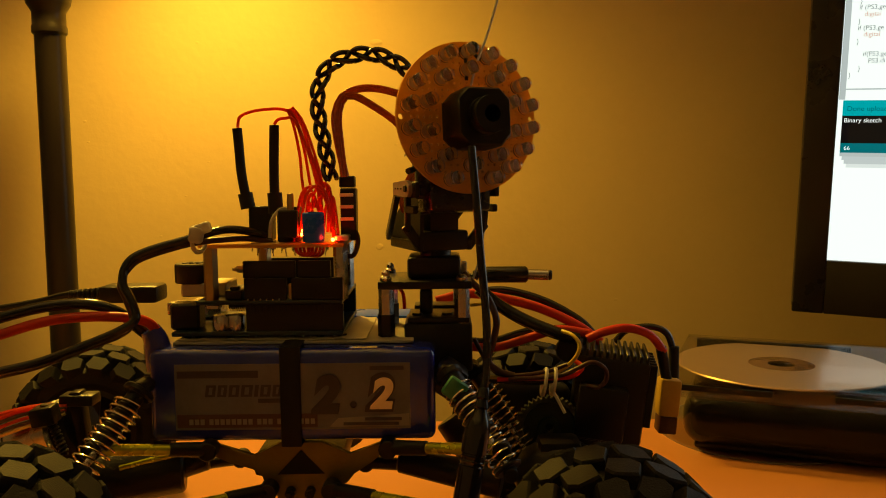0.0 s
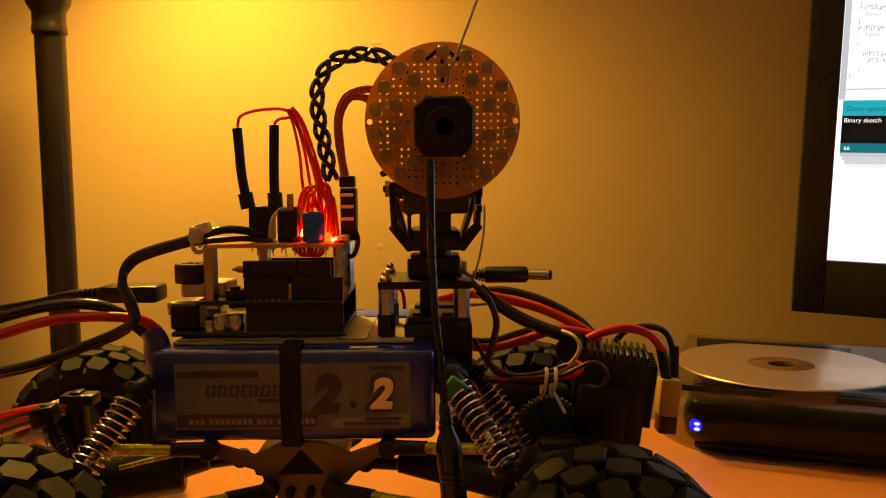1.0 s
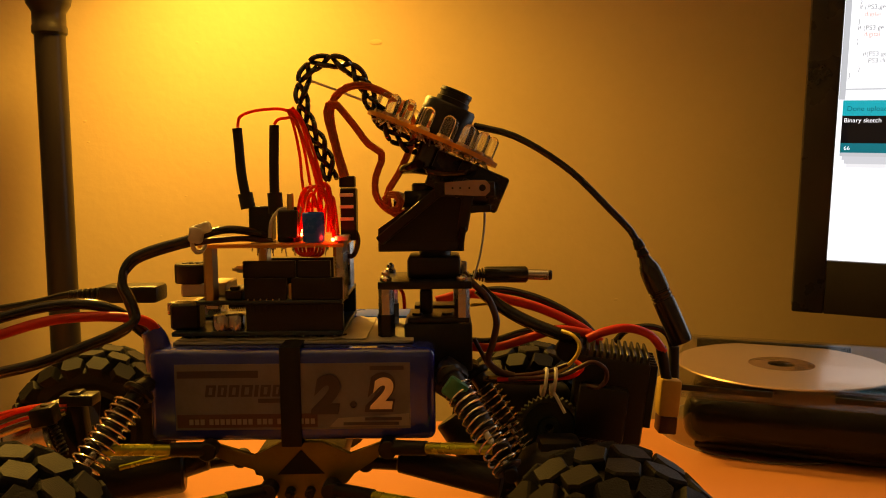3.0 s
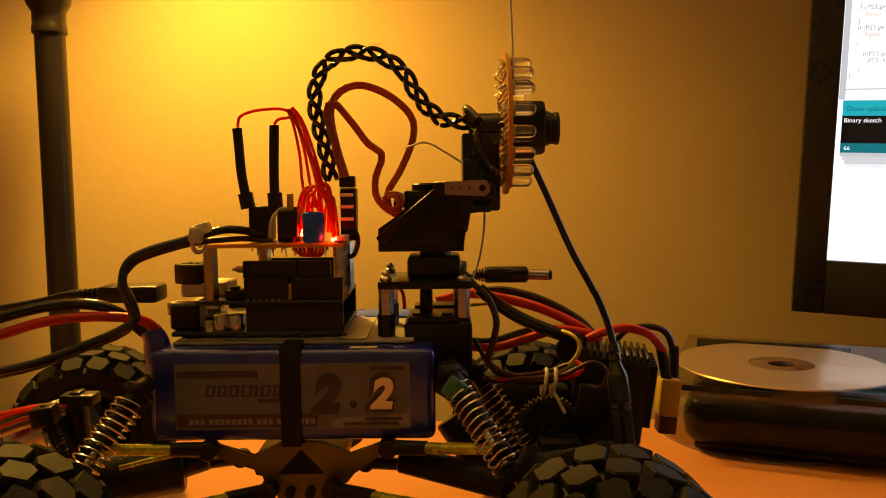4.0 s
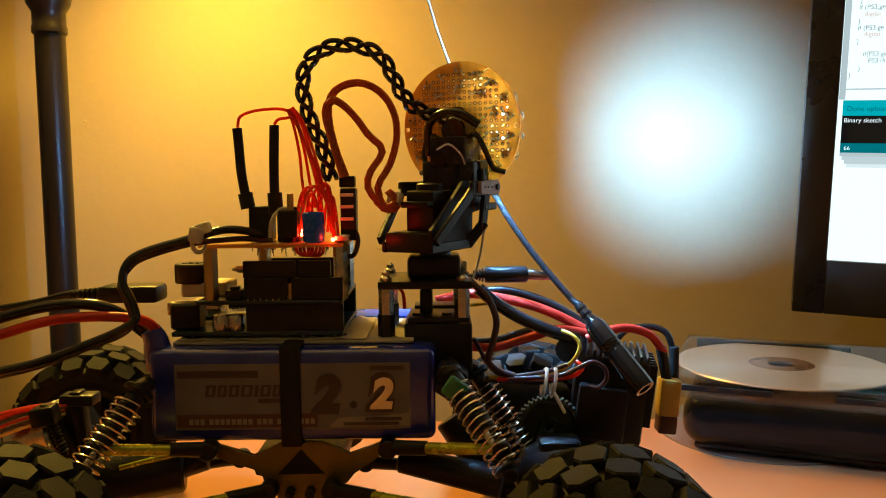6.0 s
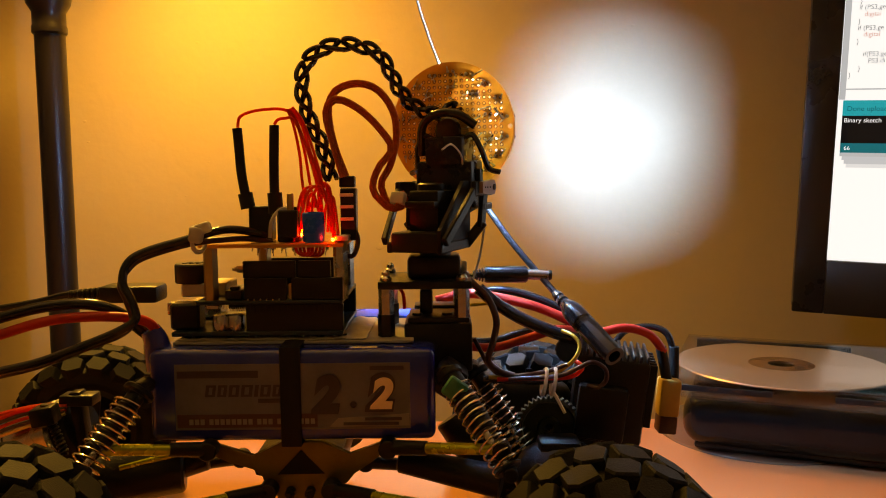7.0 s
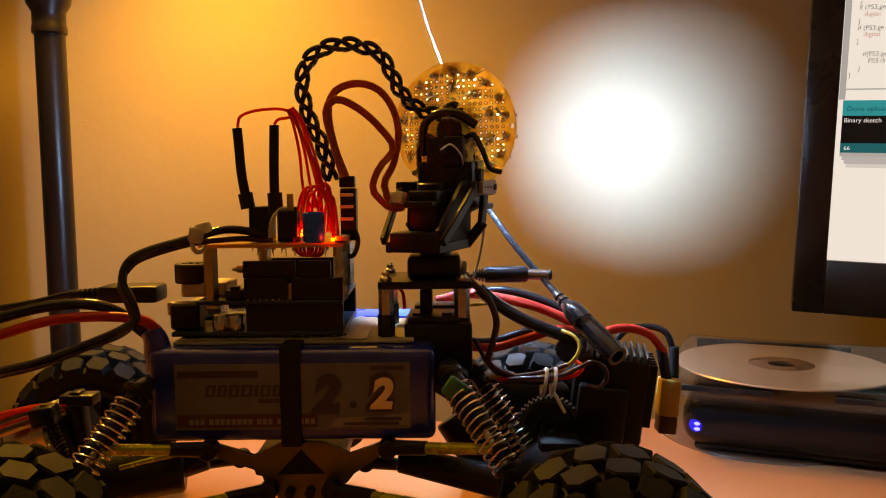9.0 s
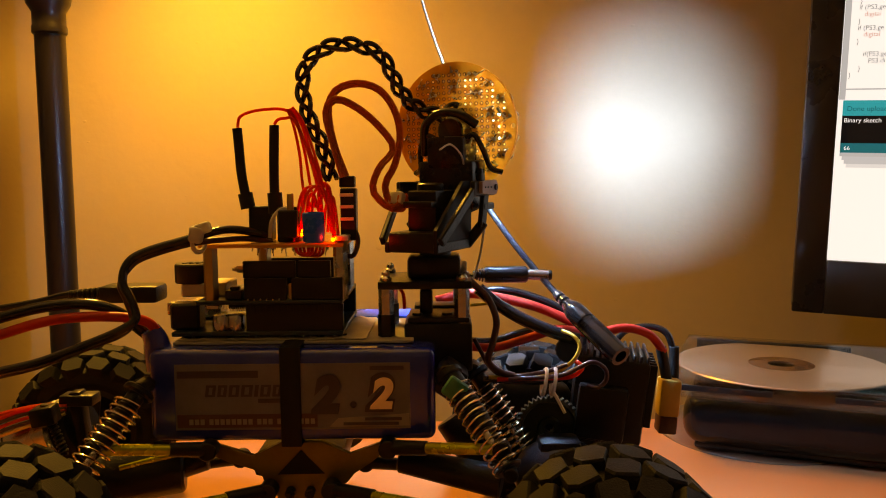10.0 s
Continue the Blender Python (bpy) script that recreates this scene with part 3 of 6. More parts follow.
    bm = bmesh.new()
    rod(bm, a, b, 0.0125, seg=28)
    mo = part("motor", bm, M_STEEL, d, "brushed metal drive motor can")
    bm = bmesh.new()
    rod(bm, b, b + (b - a).normalized() * 0.006, 0.0128, 0.011, 28)
    rod(bm, a + (b - a) * 0.55, a + (b - a) * 0.62, 0.0128, seg=28)
    part("end_bell", bm, M_BLACK, mo)
    for k in range(5):
        bm = bmesh.new()
        o = Vector((0, 0.0006 * k, 0.0016 * k - 0.001))
        tube(bm, [Vector((-0.1691, 0.2880, 0.0582)) + o, Vector((-0.1580, 0.2870, 0.0625)) + o, Vector((-0.1475, 0.2870, 0.0656)) + o * 0.8, Vector((-0.1401, 0.2890, 0.0676)) + o * 0.4], 0.0007, 6)
        part("motor_wire", bm, M_REDTHIN if k in (2, 4) else (M_BROWN if k % 2 else M_BRASS), mo)
    bm = bmesh.new()
    tube(bm, [(-0.1712, 0.2920, 0.0638), (-0.1584, 0.2920, 0.0672), (-0.1483, 0.2930, 0.0685), (-0.1430, 0.2960, 0.0673)], 0.0017, 8)
    part("motor_wire", bm, M_RED, mo, "thick red motor wire")
    bm = bmesh.new()
    box(bm, Vector((-0.1436, 0.2810, 0.0690)), (0.0085, 0.008, 0.0068), pose(0, 0, 0, 0, -10, 6), 0.001)
    rod(bm, (-0.1435, 0.2810, 0.0719), (-0.1434, 0.2810, 0.0730), 0.0017)
    part("motor_terminal", bm, M_BLACK, d)
    bm = bmesh.new()
    tube(bm, helix((-0.1416, 0.2810, 0.0670), (-0.1361, 0.2790, 0.0552), 0.0012, 9, 10), 0.0006, 6, raw=True)
    part("coiled_lead", bm, M_BLACK, d)
    bm = bmesh.new()
    box(bm, Vector((-0.1368, 0.2950, 0.0603)), (0.0045, 0.006, 0.028), pose(0, 0, 0, 0, -6, 0), 0.0008)
    box(bm, Vector((-0.1373, 0.2950, 0.0711)), (0.0128, 0.008, 0.0042), None, 0.0008)
    part("shock_post", bm, M_BLACK, d)
    bm = bmesh.new()
    rod(bm, (-0.1463, 0.3000, 0.0367), (-0.1037, 0.3100, 0.0380), 0.012, 0.009, 24)
    part("gear_case", bm, M_BLACK, d)
    # plates that hold the deck
    bm = bmesh.new()
    span(bm, (-0.1043, 0.3210, 0.0767), (-0.0212, 0.3600, 0.0780), 0.001)
    part("battery_tray", bm, M_BLACK, d)
    # shock tower bracket
    bm = bmesh.new()
    box(bm, Vector((0.0018, 0.3050, 0.0753)), (0.011, 0.016, 0.013), pose(0, 0, 0, 0, 35, 0), 0.002)
    part("shock_tower", bm, M_BLACK, d)
    bm = bmesh.new()
    box(bm, Vector((0.0038, 0.2835, 0.0762)), (0.0078, 0.004, 0.0075), pose(0, 0, 0, 0, 35, 0), 0.001)
    part("green_block", bm, M_GREEN, d, "green plastic block")
    bm = bmesh.new()
    box(bm, Vector((0.0310, 0.3480, 0.0566)), (0.05, 0.018, 0.016), pose(0, 0, 0, 0, 8, 0), 0.006, 4)
    part("front_gear_case", bm, M_MATTE, d)
    bm = bmesh.new()
    turn = pose(0.0426, 0.322, 0.0500, 90)
    loops = []
    for r, h, tooth in ((0.0020, 0.0, 0), (0.0118, 0.0, 0), (0.0126, 0.0004, 0.0010), (0.0126, 0.0032, 0.0010), (0.0112, 0.0036, 0), (0.0105, 0.0022, 0), (0.0050, 0.0022, 0), (0.0044, 0.0040, 0), (0.0020, 0.0040, 0)):
        rim = [r + (tooth if k % 4 < 2 else 0) for k in range(160)]
        loops.append([turn @ Vector((q * math.cos(math.pi * k / 80), q * math.sin(math.pi * k / 80), h)) for k, q in enumerate(rim)])
    rings(bm, loops, closed=True)
    part("spur_gear", bm, M_GEAR, d, "dark green plastic spur gear")
    bm = bmesh.new()
    rod(bm, (0.0022, 0.3350, 0.0500), (0.0193, 0.3300, 0.0247), 0.007)
    part("motor_can", bm, M_BLACK, d)
    return d


make_crawler()


def make_battery():
    a, b = Vector((-0.1111, 0.2940, 0.0539)), Vector((-0.0034, 0.2940, 0.0892))
    d = thing("battery_pack", (a.x, 0.294, a.z), "blue shrink-wrapped battery pack strapped to the crawler's side", "battery")
    bm = bmesh.new()
    span(bm, (a.x, 0.294, a.z), (b.x, 0.318, b.z), 0.0032, 4)
    for v in bm.verts:
        k = noise.noise(v.co * 60.0)
        v.co += Vector((0.0003 * k, 0.0002 * k, 0.0005 * k))
    part("body", bm, M_BLUE, d)
    # puckered wrap at the lead end
    bm = bmesh.new()
    tube(bm, [(-0.1088, 0.3040, 0.0806), (-0.1102, 0.3040, 0.0868), (-0.1108, 0.3030, 0.0918), (-0.1125, 0.3020, 0.0960)], [0.0062 - 0.0001 * i for i in range(25)], 12)
    part("lead_sleeve", bm, M_BLUE, d)
    # sticker with its print
    def patch(nm, p, q, y, material, par=d, label=""):
        bm = bmesh.new()
        p, q = Vector(p), Vector(q)
        span(bm, (p.x, 0.294 - y, p.z), (q.x, 0.294 - y + 0.00025, q.z))
        return part(nm, bm, material, par, label, smooth=False)

    st = patch("sticker", (-0.1010, 0.2940, 0.0588), (-0.0129, 0.2940, 0.0839), 0.0003, M_LABEL, d, "grey printed battery sticker")
    patch("header_bar", (-0.1000, 0.2940, 0.0787), (-0.0697, 0.2940, 0.0814), 0.0005, M_INK, st)
    patch("header_bar", (-0.0279, 0.2940, 0.0812), (-0.0152, 0.2940, 0.0828), 0.0005, M_INK, st)
    x = -0.0898
    for w in (0.0046, 0.0042, 0.0046, 0.0050, 0.0022, 0.0046, 0.0042):
        bm = bmesh.new()
        prism(bm, [(x, 0.0715), (x + w - 0.0008, 0.0715), (x + w - 0.0002, 0.0760), (x + 0.0006, 0.0760)], 0.2935, 0.29375)
        part("logo_bar", bm, M_INK, st, smooth=False)
        if w > 0.003:
            bm = bmesh.new()
            prism(bm, [(x + 0.0014, 0.0724), (x + w - 0.0020, 0.0724), (x + w - 0.0016, 0.0751), (x + 0.0018, 0.0751)], 0.2933, 0.2935)
            part("logo_stroke", bm, M_LABEL, st, smooth=False)
        x += w
    patch("sub_bar", (-0.0699, 0.2940, 0.0691), (-0.0597, 0.2940, 0.0707), 0.0005, M_INK, st)
    patch("word_strip", (-0.1004, 0.2940, 0.0597), (-0.0478, 0.2940, 0.0648), 0.0005, M_INKRED, st)
    x = -0.0959
    for k, w in enumerate((7, 16, 6, 14)):
        for i in range(w // 2):
            patch("print_bar", (x, 0, 0.0609), (x + 0.0015, 0, 0.0630), 0.0007, M_LABELPALE, st)
            x += 0.0021
        x += 0.0012
    q = [(-0.0402, 0.2940, 0.0629), (-0.0134, 0.2940, 0.0645), (-0.0133, 0.2940, 0.0599), (-0.0433, 0.2940, 0.0596)]
    bm = bmesh.new()
    prism(bm, [(p[0], p[2]) for p in q], 0.2935, 0.2938)
    part("pale_corner", bm, M_LABELPALE, st, smooth=False)
    patch("print_bar", (-0.0299, 0.2940, 0.0621), (-0.0161, 0.2940, 0.0632), 0.0009, M_INK, st)
    patch("print_bar", (-0.0380, 0.2940, 0.0603), (-0.0172, 0.2940, 0.0614), 0.0009, M_INK, st)
    base = Vector((-0.0495, 0.2940, 0.0658))
    lettering("digit", "2", 0.0185, Matrix.Translation((base.x, 0.2932, base.z)) @ pose(0, 0, 0, 90), M_INK, st, 0.0001, 0.0012, 0.18)
    base = Vector((-0.0287, 0.2940, 0.0669))
    lettering("digit", "2", 0.0172, Matrix.Translation((base.x, 0.2932, base.z)) @ pose(0, 0, 0, 90), M_INK, st, 0.0001, 0.0016, 0.18)
    base = Vector((-0.0276, 0.2940, 0.0672))
    lettering("digit", "2", 0.0152, Matrix.Translation((base.x, 0.2930, base.z)) @ pose(0, 0, 0, 90), M_SILVER, st, 0.0001, 0.0008, 0.18)
    bm = bmesh.new()
    c = Vector((-0.0342, 0.2940, 0.0682))
    rod(bm, (c.x, 0.2936, c.z), (c.x, 0.2932, c.z), 0.0012)
    part("point", bm, M_INK, st)
    # strap
    s = thing("battery_strap", (-0.0572, 0.2920, 0.0560), "black fabric strap round the blue battery", "strap")
    bm = bmesh.new()
    l, r = (-0.0614, 0.2940, 0.0705)[0], (-0.0537, 0.2940, 0.0706)[0]
    span(bm, (l, 0.2922, a.z - 0.0015), (r, 0.2934, b.z + 0.0012), 0.0004)
    span(bm, (l, 0.2934, b.z + 0.0004), (r, 0.32, b.z + 0.0014), 0.0003)
    span(bm, (l, 0.2934, a.z - 0.0015), (r, 0.32, a.z - 0.0006), 0.0003)
    part("webbing", bm, M_MATTE, s)


make_battery()


def standoff(parent, x, y, z0, z1, material, r=0.0027, name="standoff"):
    bm = bmesh.new()
    lathe(bm, [(r, z0), (r, z1)], pose(x, y, 0), 6)
    return part(name, bm, material, parent, smooth=False)


def make_deck():
    a, b = Vector((-0.1044, 0.3020, 0.0893)), Vector((-0.0118, 0.3020, 0.0909))
    d = thing("equipment_deck", (a.x, 0.302, a.z), "thin white deck plate above the blue battery", "deck plate")
    bm = bmesh.new()
    span(bm, (a.x, 0.303, a.z), (b.x, 0.365, a.z + 0.0012), 0.0003)
    part("plate", bm, M_DECK, d)
    # creased sheet under the boards
    bm = bmesh.new()
    bmesh.ops.create_grid(bm, x_segments=40, y_segments=12, size=0.5)
    for v in bm.verts:
        x, y = v.co.x, v.co.y
        v.co = Vector((a.x + 0.002 + (x + 0.5) * (b.x - a.x - 0.02), 0.304 + (y + 0.5) * 0.055, a.z + 0.0016 + 0.0012 * abs(noise.noise(Vector((x * 14, y * 5, 0.3))))))
    bmesh.ops.solidify(bm, geom=bm.faces[:], thickness=0.0002)
    part("creased_sheet", bm, M_DECK, d, "creased pale sheet")
    bm = bmesh.new()
    c = (-0.0534, 0.3350, 0.0862)
    span(bm, ((-0.0883, 0.3600, 0.0815)[0], 0.352, a.z + 0.0012), ((-0.0122, 0.3600, 0.0823)[0], 0.372, (-0.0470, 0.3600, 0.0916)[2]), 0.0008)
    part("blue_module", bm, M_BLUECAP, d, "flat blue module")
    return a.z + 0.0012


DECK = make_deck()


def make_board_stack():
    """Microcontroller board, shield and hand-wired perf board on standoffs."""
    y0, y1 = 0.306, 0.356
    d = thing("controller_stack", ((-0.0729, 0.3060, 0.0928)[0], 0.33, DECK), "stacked dark circuit boards with headers on metal standoffs", "circuit boards")

    def slab(nm, x0, x1, ya, yb, za, zb_, material, bevel=0.0003, label="", par=d):
        bm = bmesh.new()
        span(bm, (x0, ya, za), (x1, yb, zb_), bevel, 1)
        return part(nm, bm, material, par, label)

    X = lambda px: (-0.1715, 0.3060, 0.0917)[0] + px * ((0.0477, 0.3060, 0.0941)[0] - (-0.1715, 0.3060, 0.0917)[0]) / 1000
    Z = lambda py: (-0.0725, 0.3060, 0.1334)[2] + (400 - py) * ((-0.0725, 0.3060, 0.1334)[2] - (-0.0729, 0.3060, 0.0894)[2]) / 200
    main = slab("main_board", X(300), X(604), y0, y1, Z(588), Z(580), M_PCB, label="dark blue main circuit board")
    for x in (322, 345, 400, 560, 600):
        standoff(d, X(x), 0.31, DECK, Z(588), M_BLACK, 0.0018, "spacer")
    for x in range(432, 605, 14):
        slab("header_pin", X(x), X(x) + 0.0006, y0 + 0.002, y0 + 0.0026, Z(597), Z(588), M_SOLDER, 0, par=main)
    hd = slab("pin_header", X(432), X(604), y0 + 0.0008, y0 + 0.0036, Z(580), Z(532), M_BLACK, label="black pin header")
    slab("pin_header", X(432), X(604), y1 - 0.004, y1 - 0.001, Z(580), Z(532), M_BLACK)
    shield = slab("shield_board", X(345), X(604), y0, y1, Z(532), Z(525), M_PCB, label="dark shield circuit board")
    slab("pin_header", X(430), X(505), y0 + 0.0008, y0 + 0.0036, Z(525), Z(486), M_BLACK)
    slab("pin_header", X(514), X(604), y0 + 0.0008, y0 + 0.0036, Z(525), Z(486), M_BLACK)
    slab("header_gap", X(506), X(513), y0 + 0.003, y0 + 0.004, Z(525), Z(497), M_BRASS)
    slab("pin_header", X(428), X(521), y0 + 0.0015, y0 + 0.004, Z(486), Z(456), M_BLACK)
    slab("pin_header", X(525), X(583), y0 + 0.0015, y0 + 0.004, Z(486), Z(456), M_BLACK)
    slab("pin_header", X(430), X(583), y1 - 0.004, y1 - 0.001, Z(525), Z(470), M_BLACK)
    for x in range(436, 602, 11):
        slab("header_slot", X(x), X(x) + 0.0009, y0 + 0.0004, y0 + 0.0009, Z(545), Z(533), M_MATTE, 0, par=hd)
    for x in range(436, 500, 11):
        slab("header_pin", X(x), X(x) + 0.0005, y0 + 0.0002, y0 + 0.0007, Z(527), Z(522), M_SOLDER, 0, par=hd)
    slab("power_jack", X(292), X(345), y0 + 0.004, y0 + 0.013, Z(580), Z(532), M_BLACK, 0.001)
    slab("usb_socket", X(290), X(350), y0 + 0.03, y0 + 0.042, Z(580), Z(545), M_STEEL, 0.0008, "bright metal usb socket")
    for px in (384, 412):
        bm = bmesh.new()
        lathe(bm, [(0.0031, Z(580)), (0.0033, Z(577)), (0.0033, Z(555)), (0.0029, Z(552))], pose(X(px), y0 + 0.004, 0), 20)
        part("capacitor", bm, M_STEEL, main, "small aluminium capacitor can")
    slab("chip", X(388), X(430), y0 + 0.012, y0 + 0.03, Z(536), Z(548), M_BLACK)
    for i in range(9):
        slab("chip_leg", X(392 + i * 4), X(393.5 + i * 4), y0 + 0.0112, y0 + 0.012, Z(552), Z(544), M_SOLDER, 0, par=main)
    slab("reset_button", X(395), X(425), y0 + 0.002, y0 + 0.008, Z(525), Z(508), M_BLACK, 0.0004)
    slab("reset_cap", X(402), X(418), y0 + 0.003, y0 + 0.007, Z(508), Z(502), M_BLACK, 0.0004)
    slab("regulator", X(355), X(378), y0 + 0.006, y0 + 0.012, Z(545), Z(536), M_STEEL, 0.0003)
    # buzzer on a silver block
    slab("crystal_block", X(302), X(385), y0 + 0.012, y0 + 0.03, Z(525), Z(500), M_ALU, 0.0006)
    bm = bmesh.new()
    c = (-0.1014, 0.3250, 0.1147)
    lathe(bm, [(0.0078, -0.0036), (0.0081, -0.0032), (0.0081, 0.0036), (0.0076, 0.0042), (0.0015, 0.0042), (0.0012, 0.0036)], pose(*c), 28)
    bz = part("buzzer", bm, M_BLACK, d, "round black buzzer")
    for k in (-1, 0, 1):
        bm = bmesh.new()
        box(bm, Vector(c) + Vector((0.0028 * k, -0.001, 0.0043)), (0.0010, 0.0050, 0.0004), pose(0, 0, 0, 0, 0, -25))
        part("sound_slot", bm, M_MATTE, bz)
    slab("sensor_tube", X(385), X(430), y0 + 0.02, y0 + 0.03, Z(487), Z(474), M_ALU, 0.002)
    for px, yy, z1 in ((370, y0 + 0.003, 428), (424, y0 + 0.045, 430), (600, y0 + 0.004, 425), (590, y0 + 0.045, 430)):
        standoff(d, X(px), yy, Z(525), Z(z1), M_BRASS if px in (370, 424) else M_STEEL, 0.0028)
    # hand-wired perf board on top
    pb = slab("perf_board", X(352), X(608), y0 + 0.0, y0 + 0.052, Z(432), Z(425), M_PERF, 0.0003, "orange hand-wired perf board")
    rng = random.Random(7)
    bm = bmesh.new()
    for i in range(60):
        x, y = X(rng.uniform(440, 600)), y0 + rng.uniform(0.002, 0.05)
        rod(bm, (x, y, Z(431)), (x + rng.uniform(-0.0008, 0.0008), y, Z(rng.uniform(436, 452))), 0.00035, 0.0002, 5)
        bmesh.ops.create_icosphere(bm, subdivisions=1, radius=rng.uniform(0.0006, 0.0011), matrix=Matrix.Translation((x, y, Z(433))))
    tagged(part("solder_joint", bm, M_SOLDER, pb), kind="stuff")
    # connectors with heat-shrunk leads
    slab("socket", X(430), X(472), y0 + 0.012, y0 + 0.02, Z(424), Z(361), M_BLACK, 0.0005)
    slab("socket", X(487), X(527), y0 + 0.006, y0 + 0.014, Z(424), Z(362), M_BLACK, 0.0005)
    slab("relay", X(492), X(526), y0 + 0.002, y0 + 0.0055, Z(416), Z(367), M_BLACK, 0.0005)
    for p in ([(-0.0777, 0.3200, 0.1411), (-0.0788, 0.3200, 0.1472), (-0.0800, 0.3200, 0.1550), (-0.0806, 0.3200, 0.1644), (-0.0812, 0.3200, 0.1729)], [(-0.0662, 0.3180, 0.1391), (-0.0666, 0.3180, 0.1473), (-0.0666, 0.3180, 0.1552), (-0.0663, 0.3180, 0.1652), (-0.0660, 0.3180, 0.1738)]):
        bm = bmesh.new()
        tube(bm, p[:2], 0.0029, 10, 2)
        tube(bm, p[1:], 0.0019, 10)
        part("heatshrink_lead", bm, M_MATTE, pb, "black heat-shrunk lead")
    bm = bmesh.new()
    lathe(bm, [(0.0033, Z(424)), (0.0041, Z(422)), (0.0042, Z(420)), (0.0042, Z(374)), (0.004, Z(372)), (0.0036, Z(371)), (0.0034, Z(372.5))], pose(X(554), y0 + 0.003, 0), 24)
    part("blue_capacitor", bm, M_BLUECAP, pb, "blue cylindrical capacitor")
    slab("transistor", X(508), X(518), y0 + 0.003, y0 + 0.006, Z(372), Z(338), M_BRASS, 0.0003)
    slab("terminal", X(588), X(616), y0 + 0.004, y0 + 0.014, Z(424), Z(412), M_STEEL, 0.0005)
    # two lit red lamps
    bm = bmesh.new()
    for px, py, y in ((534, 404, 0.004), (589, 419, 0.0), (528, 412, 0.008)):
        bmesh.ops.create_icosphere(bm, subdivisions=2, radius=0.00075, matrix=Matrix.Translation((X(px), y0 + y + 0.001, Z(py))))
    part("red_light", bm, M_REDLIT, pb, "lit red indicator")
    # fanned red wires
    rng = random.Random(3)
    for a, b, c, e in ((425, 218, 520, 192), (490, 214, 522, 204)):
        bm = bmesh.new()
        p0 = Vector((-0.0810, 0.3200, 0.1731) if a == 425 else (-0.0660, 0.3180, 0.1740))
        p1 = Vector((-0.0793, 0.3200, 0.1778) if a == 425 else (-0.0644, 0.3180, 0.1760))
        p2 = Vector((-0.0708, 0.3200, 0.1801) if a == 425 else (-0.0615, 0.3180, 0.1765))
        p3 = Vector((-0.0601, 0.3200, 0.1791) if a == 425 else (-0.0584, 0.3180, 0.1761))
        p4 = Vector((-0.0549, 0.3180, 0.1690))
        p5 = Vector((-0.0510, 0.3160, 0.1575) if a == 425 else (-0.0488, 0.3160, 0.1553))
        p6 = Vector((-0.0482, 0.3150, 0.1454))
        tube(bm, [p0, p1, p2, p3, p4, p5, p6], 0.00062, 7)
        part("red_wire", bm, M_REDTHIN, pb, "thin red wire")
    for i in range(4):
        bm = bmesh.new()
        o = Vector((0.0011 * (i - 1.2), 0.0012 * (i % 3), 0.0004 * i))
        tube(bm, [Vector((-0.0603, 0.3200, 0.1802)) + o * 0.6, Vector((-0.0574, 0.3200, 0.1742)) + o * 1.1, Vector((-0.0542, 0.3180, 0.1624)) + o * 1.6, Vector((-0.0519, 0.3160, 0.1486)) + o * 2.2, Vector((-0.0500, 0.3150, 0.1409)) + o * 1.0], 0.0006, 7)
        part("red_wire", bm, M_REDTHIN, pb, "thin red wire")
    for i in range(9):
        bm = bmesh.new()
        x0, x1 = rng.uniform(515, 600), rng.uniform(520, 600)
        y = y0 + rng.uniform(0.003, 0.016)
        top = rng.uniform(318, 352)
        tube(bm, [(X(x0), y, Z(rng.uniform(395, 424))), (X(x0 * 0.8 + x1 * 0.2), y, Z(top + 18)), (X((x0 + x1) / 2), y + 0.001, Z(top)), (X(x0 * 0.2 + x1 * 0.8), y, Z(top + 20)), (X(x1), y + 0.002, Z(rng.uniform(390, 424)))], 0.00062, 7)
        part("red_wire", bm, M_REDTHIN, pb, "thin red wire")
    for i in range(5):
        bm = bmesh.new()
        x0, x1, y = X(522 + 6 * i), X(548 + 5 * i), y0 + 0.002 + 0.0016 * i
        tube(bm, [(x0, y, Z(431)), (x0 + 0.0006, y, Z(440 + 2 * i)), ((x0 + x1) / 2, y + 0.0005, Z(447 + i)), (x1 - 0.0006, y, Z(441 + i)), (x1, y, Z(431))], 0.0006, 7)
        part("red_wire", bm, M_REDTHIN, pb, "thin red wire")
    bm = bmesh.new()
    tube(bm, [(-0.0673, 0.3100, 0.1299), (-0.0664, 0.3100, 0.1365), (-0.0630, 0.3110, 0.1409), (-0.0584, 0.3120, 0.1407)], 0.0007, 7)
    part("bare_wire", bm, M_WHITEWIRE, pb)
    # servo plugs
    sv = slab("servo_plug", X(598), X(626), y0 + 0.01, y0 + 0.018, Z(424), Z(330), M_BLACK, 0.0005, "black servo plugs")
    slab("servo_plug", X(596), X(624), y0 + 0.011, y0 + 0.017, Z(329), Z(308), M_BLACK, 0.0005)
    for z in (345, 366, 388):
        slab("plug_band", X(597.5), X(622), y0 + 0.0095, y0 + 0.0102, Z(z), Z(z - 6), M_WHITEPL, 0.0001, par=sv)
    bm = bmesh.new()
    tube(bm, [(-0.0388, 0.3180, 0.1330), (-0.0352, 0.3180, 0.1319), (-0.0339, 0.3180, 0.1274), (-0.0358, 0.3190, 0.1221), (-0.0391, 0.3200, 0.1215)], 0.001, 8)
    part("loop_wire", bm, M_BROWN, pb)


make_board_stack()


def cord(name, pts, r, material, label, category="cable", seg=10):
    d = thing(name, pts[0], label, category)
    bm = bmesh.new()
    tube(bm, pts, r, seg)
    part("sheath", bm, material, d)
    return d


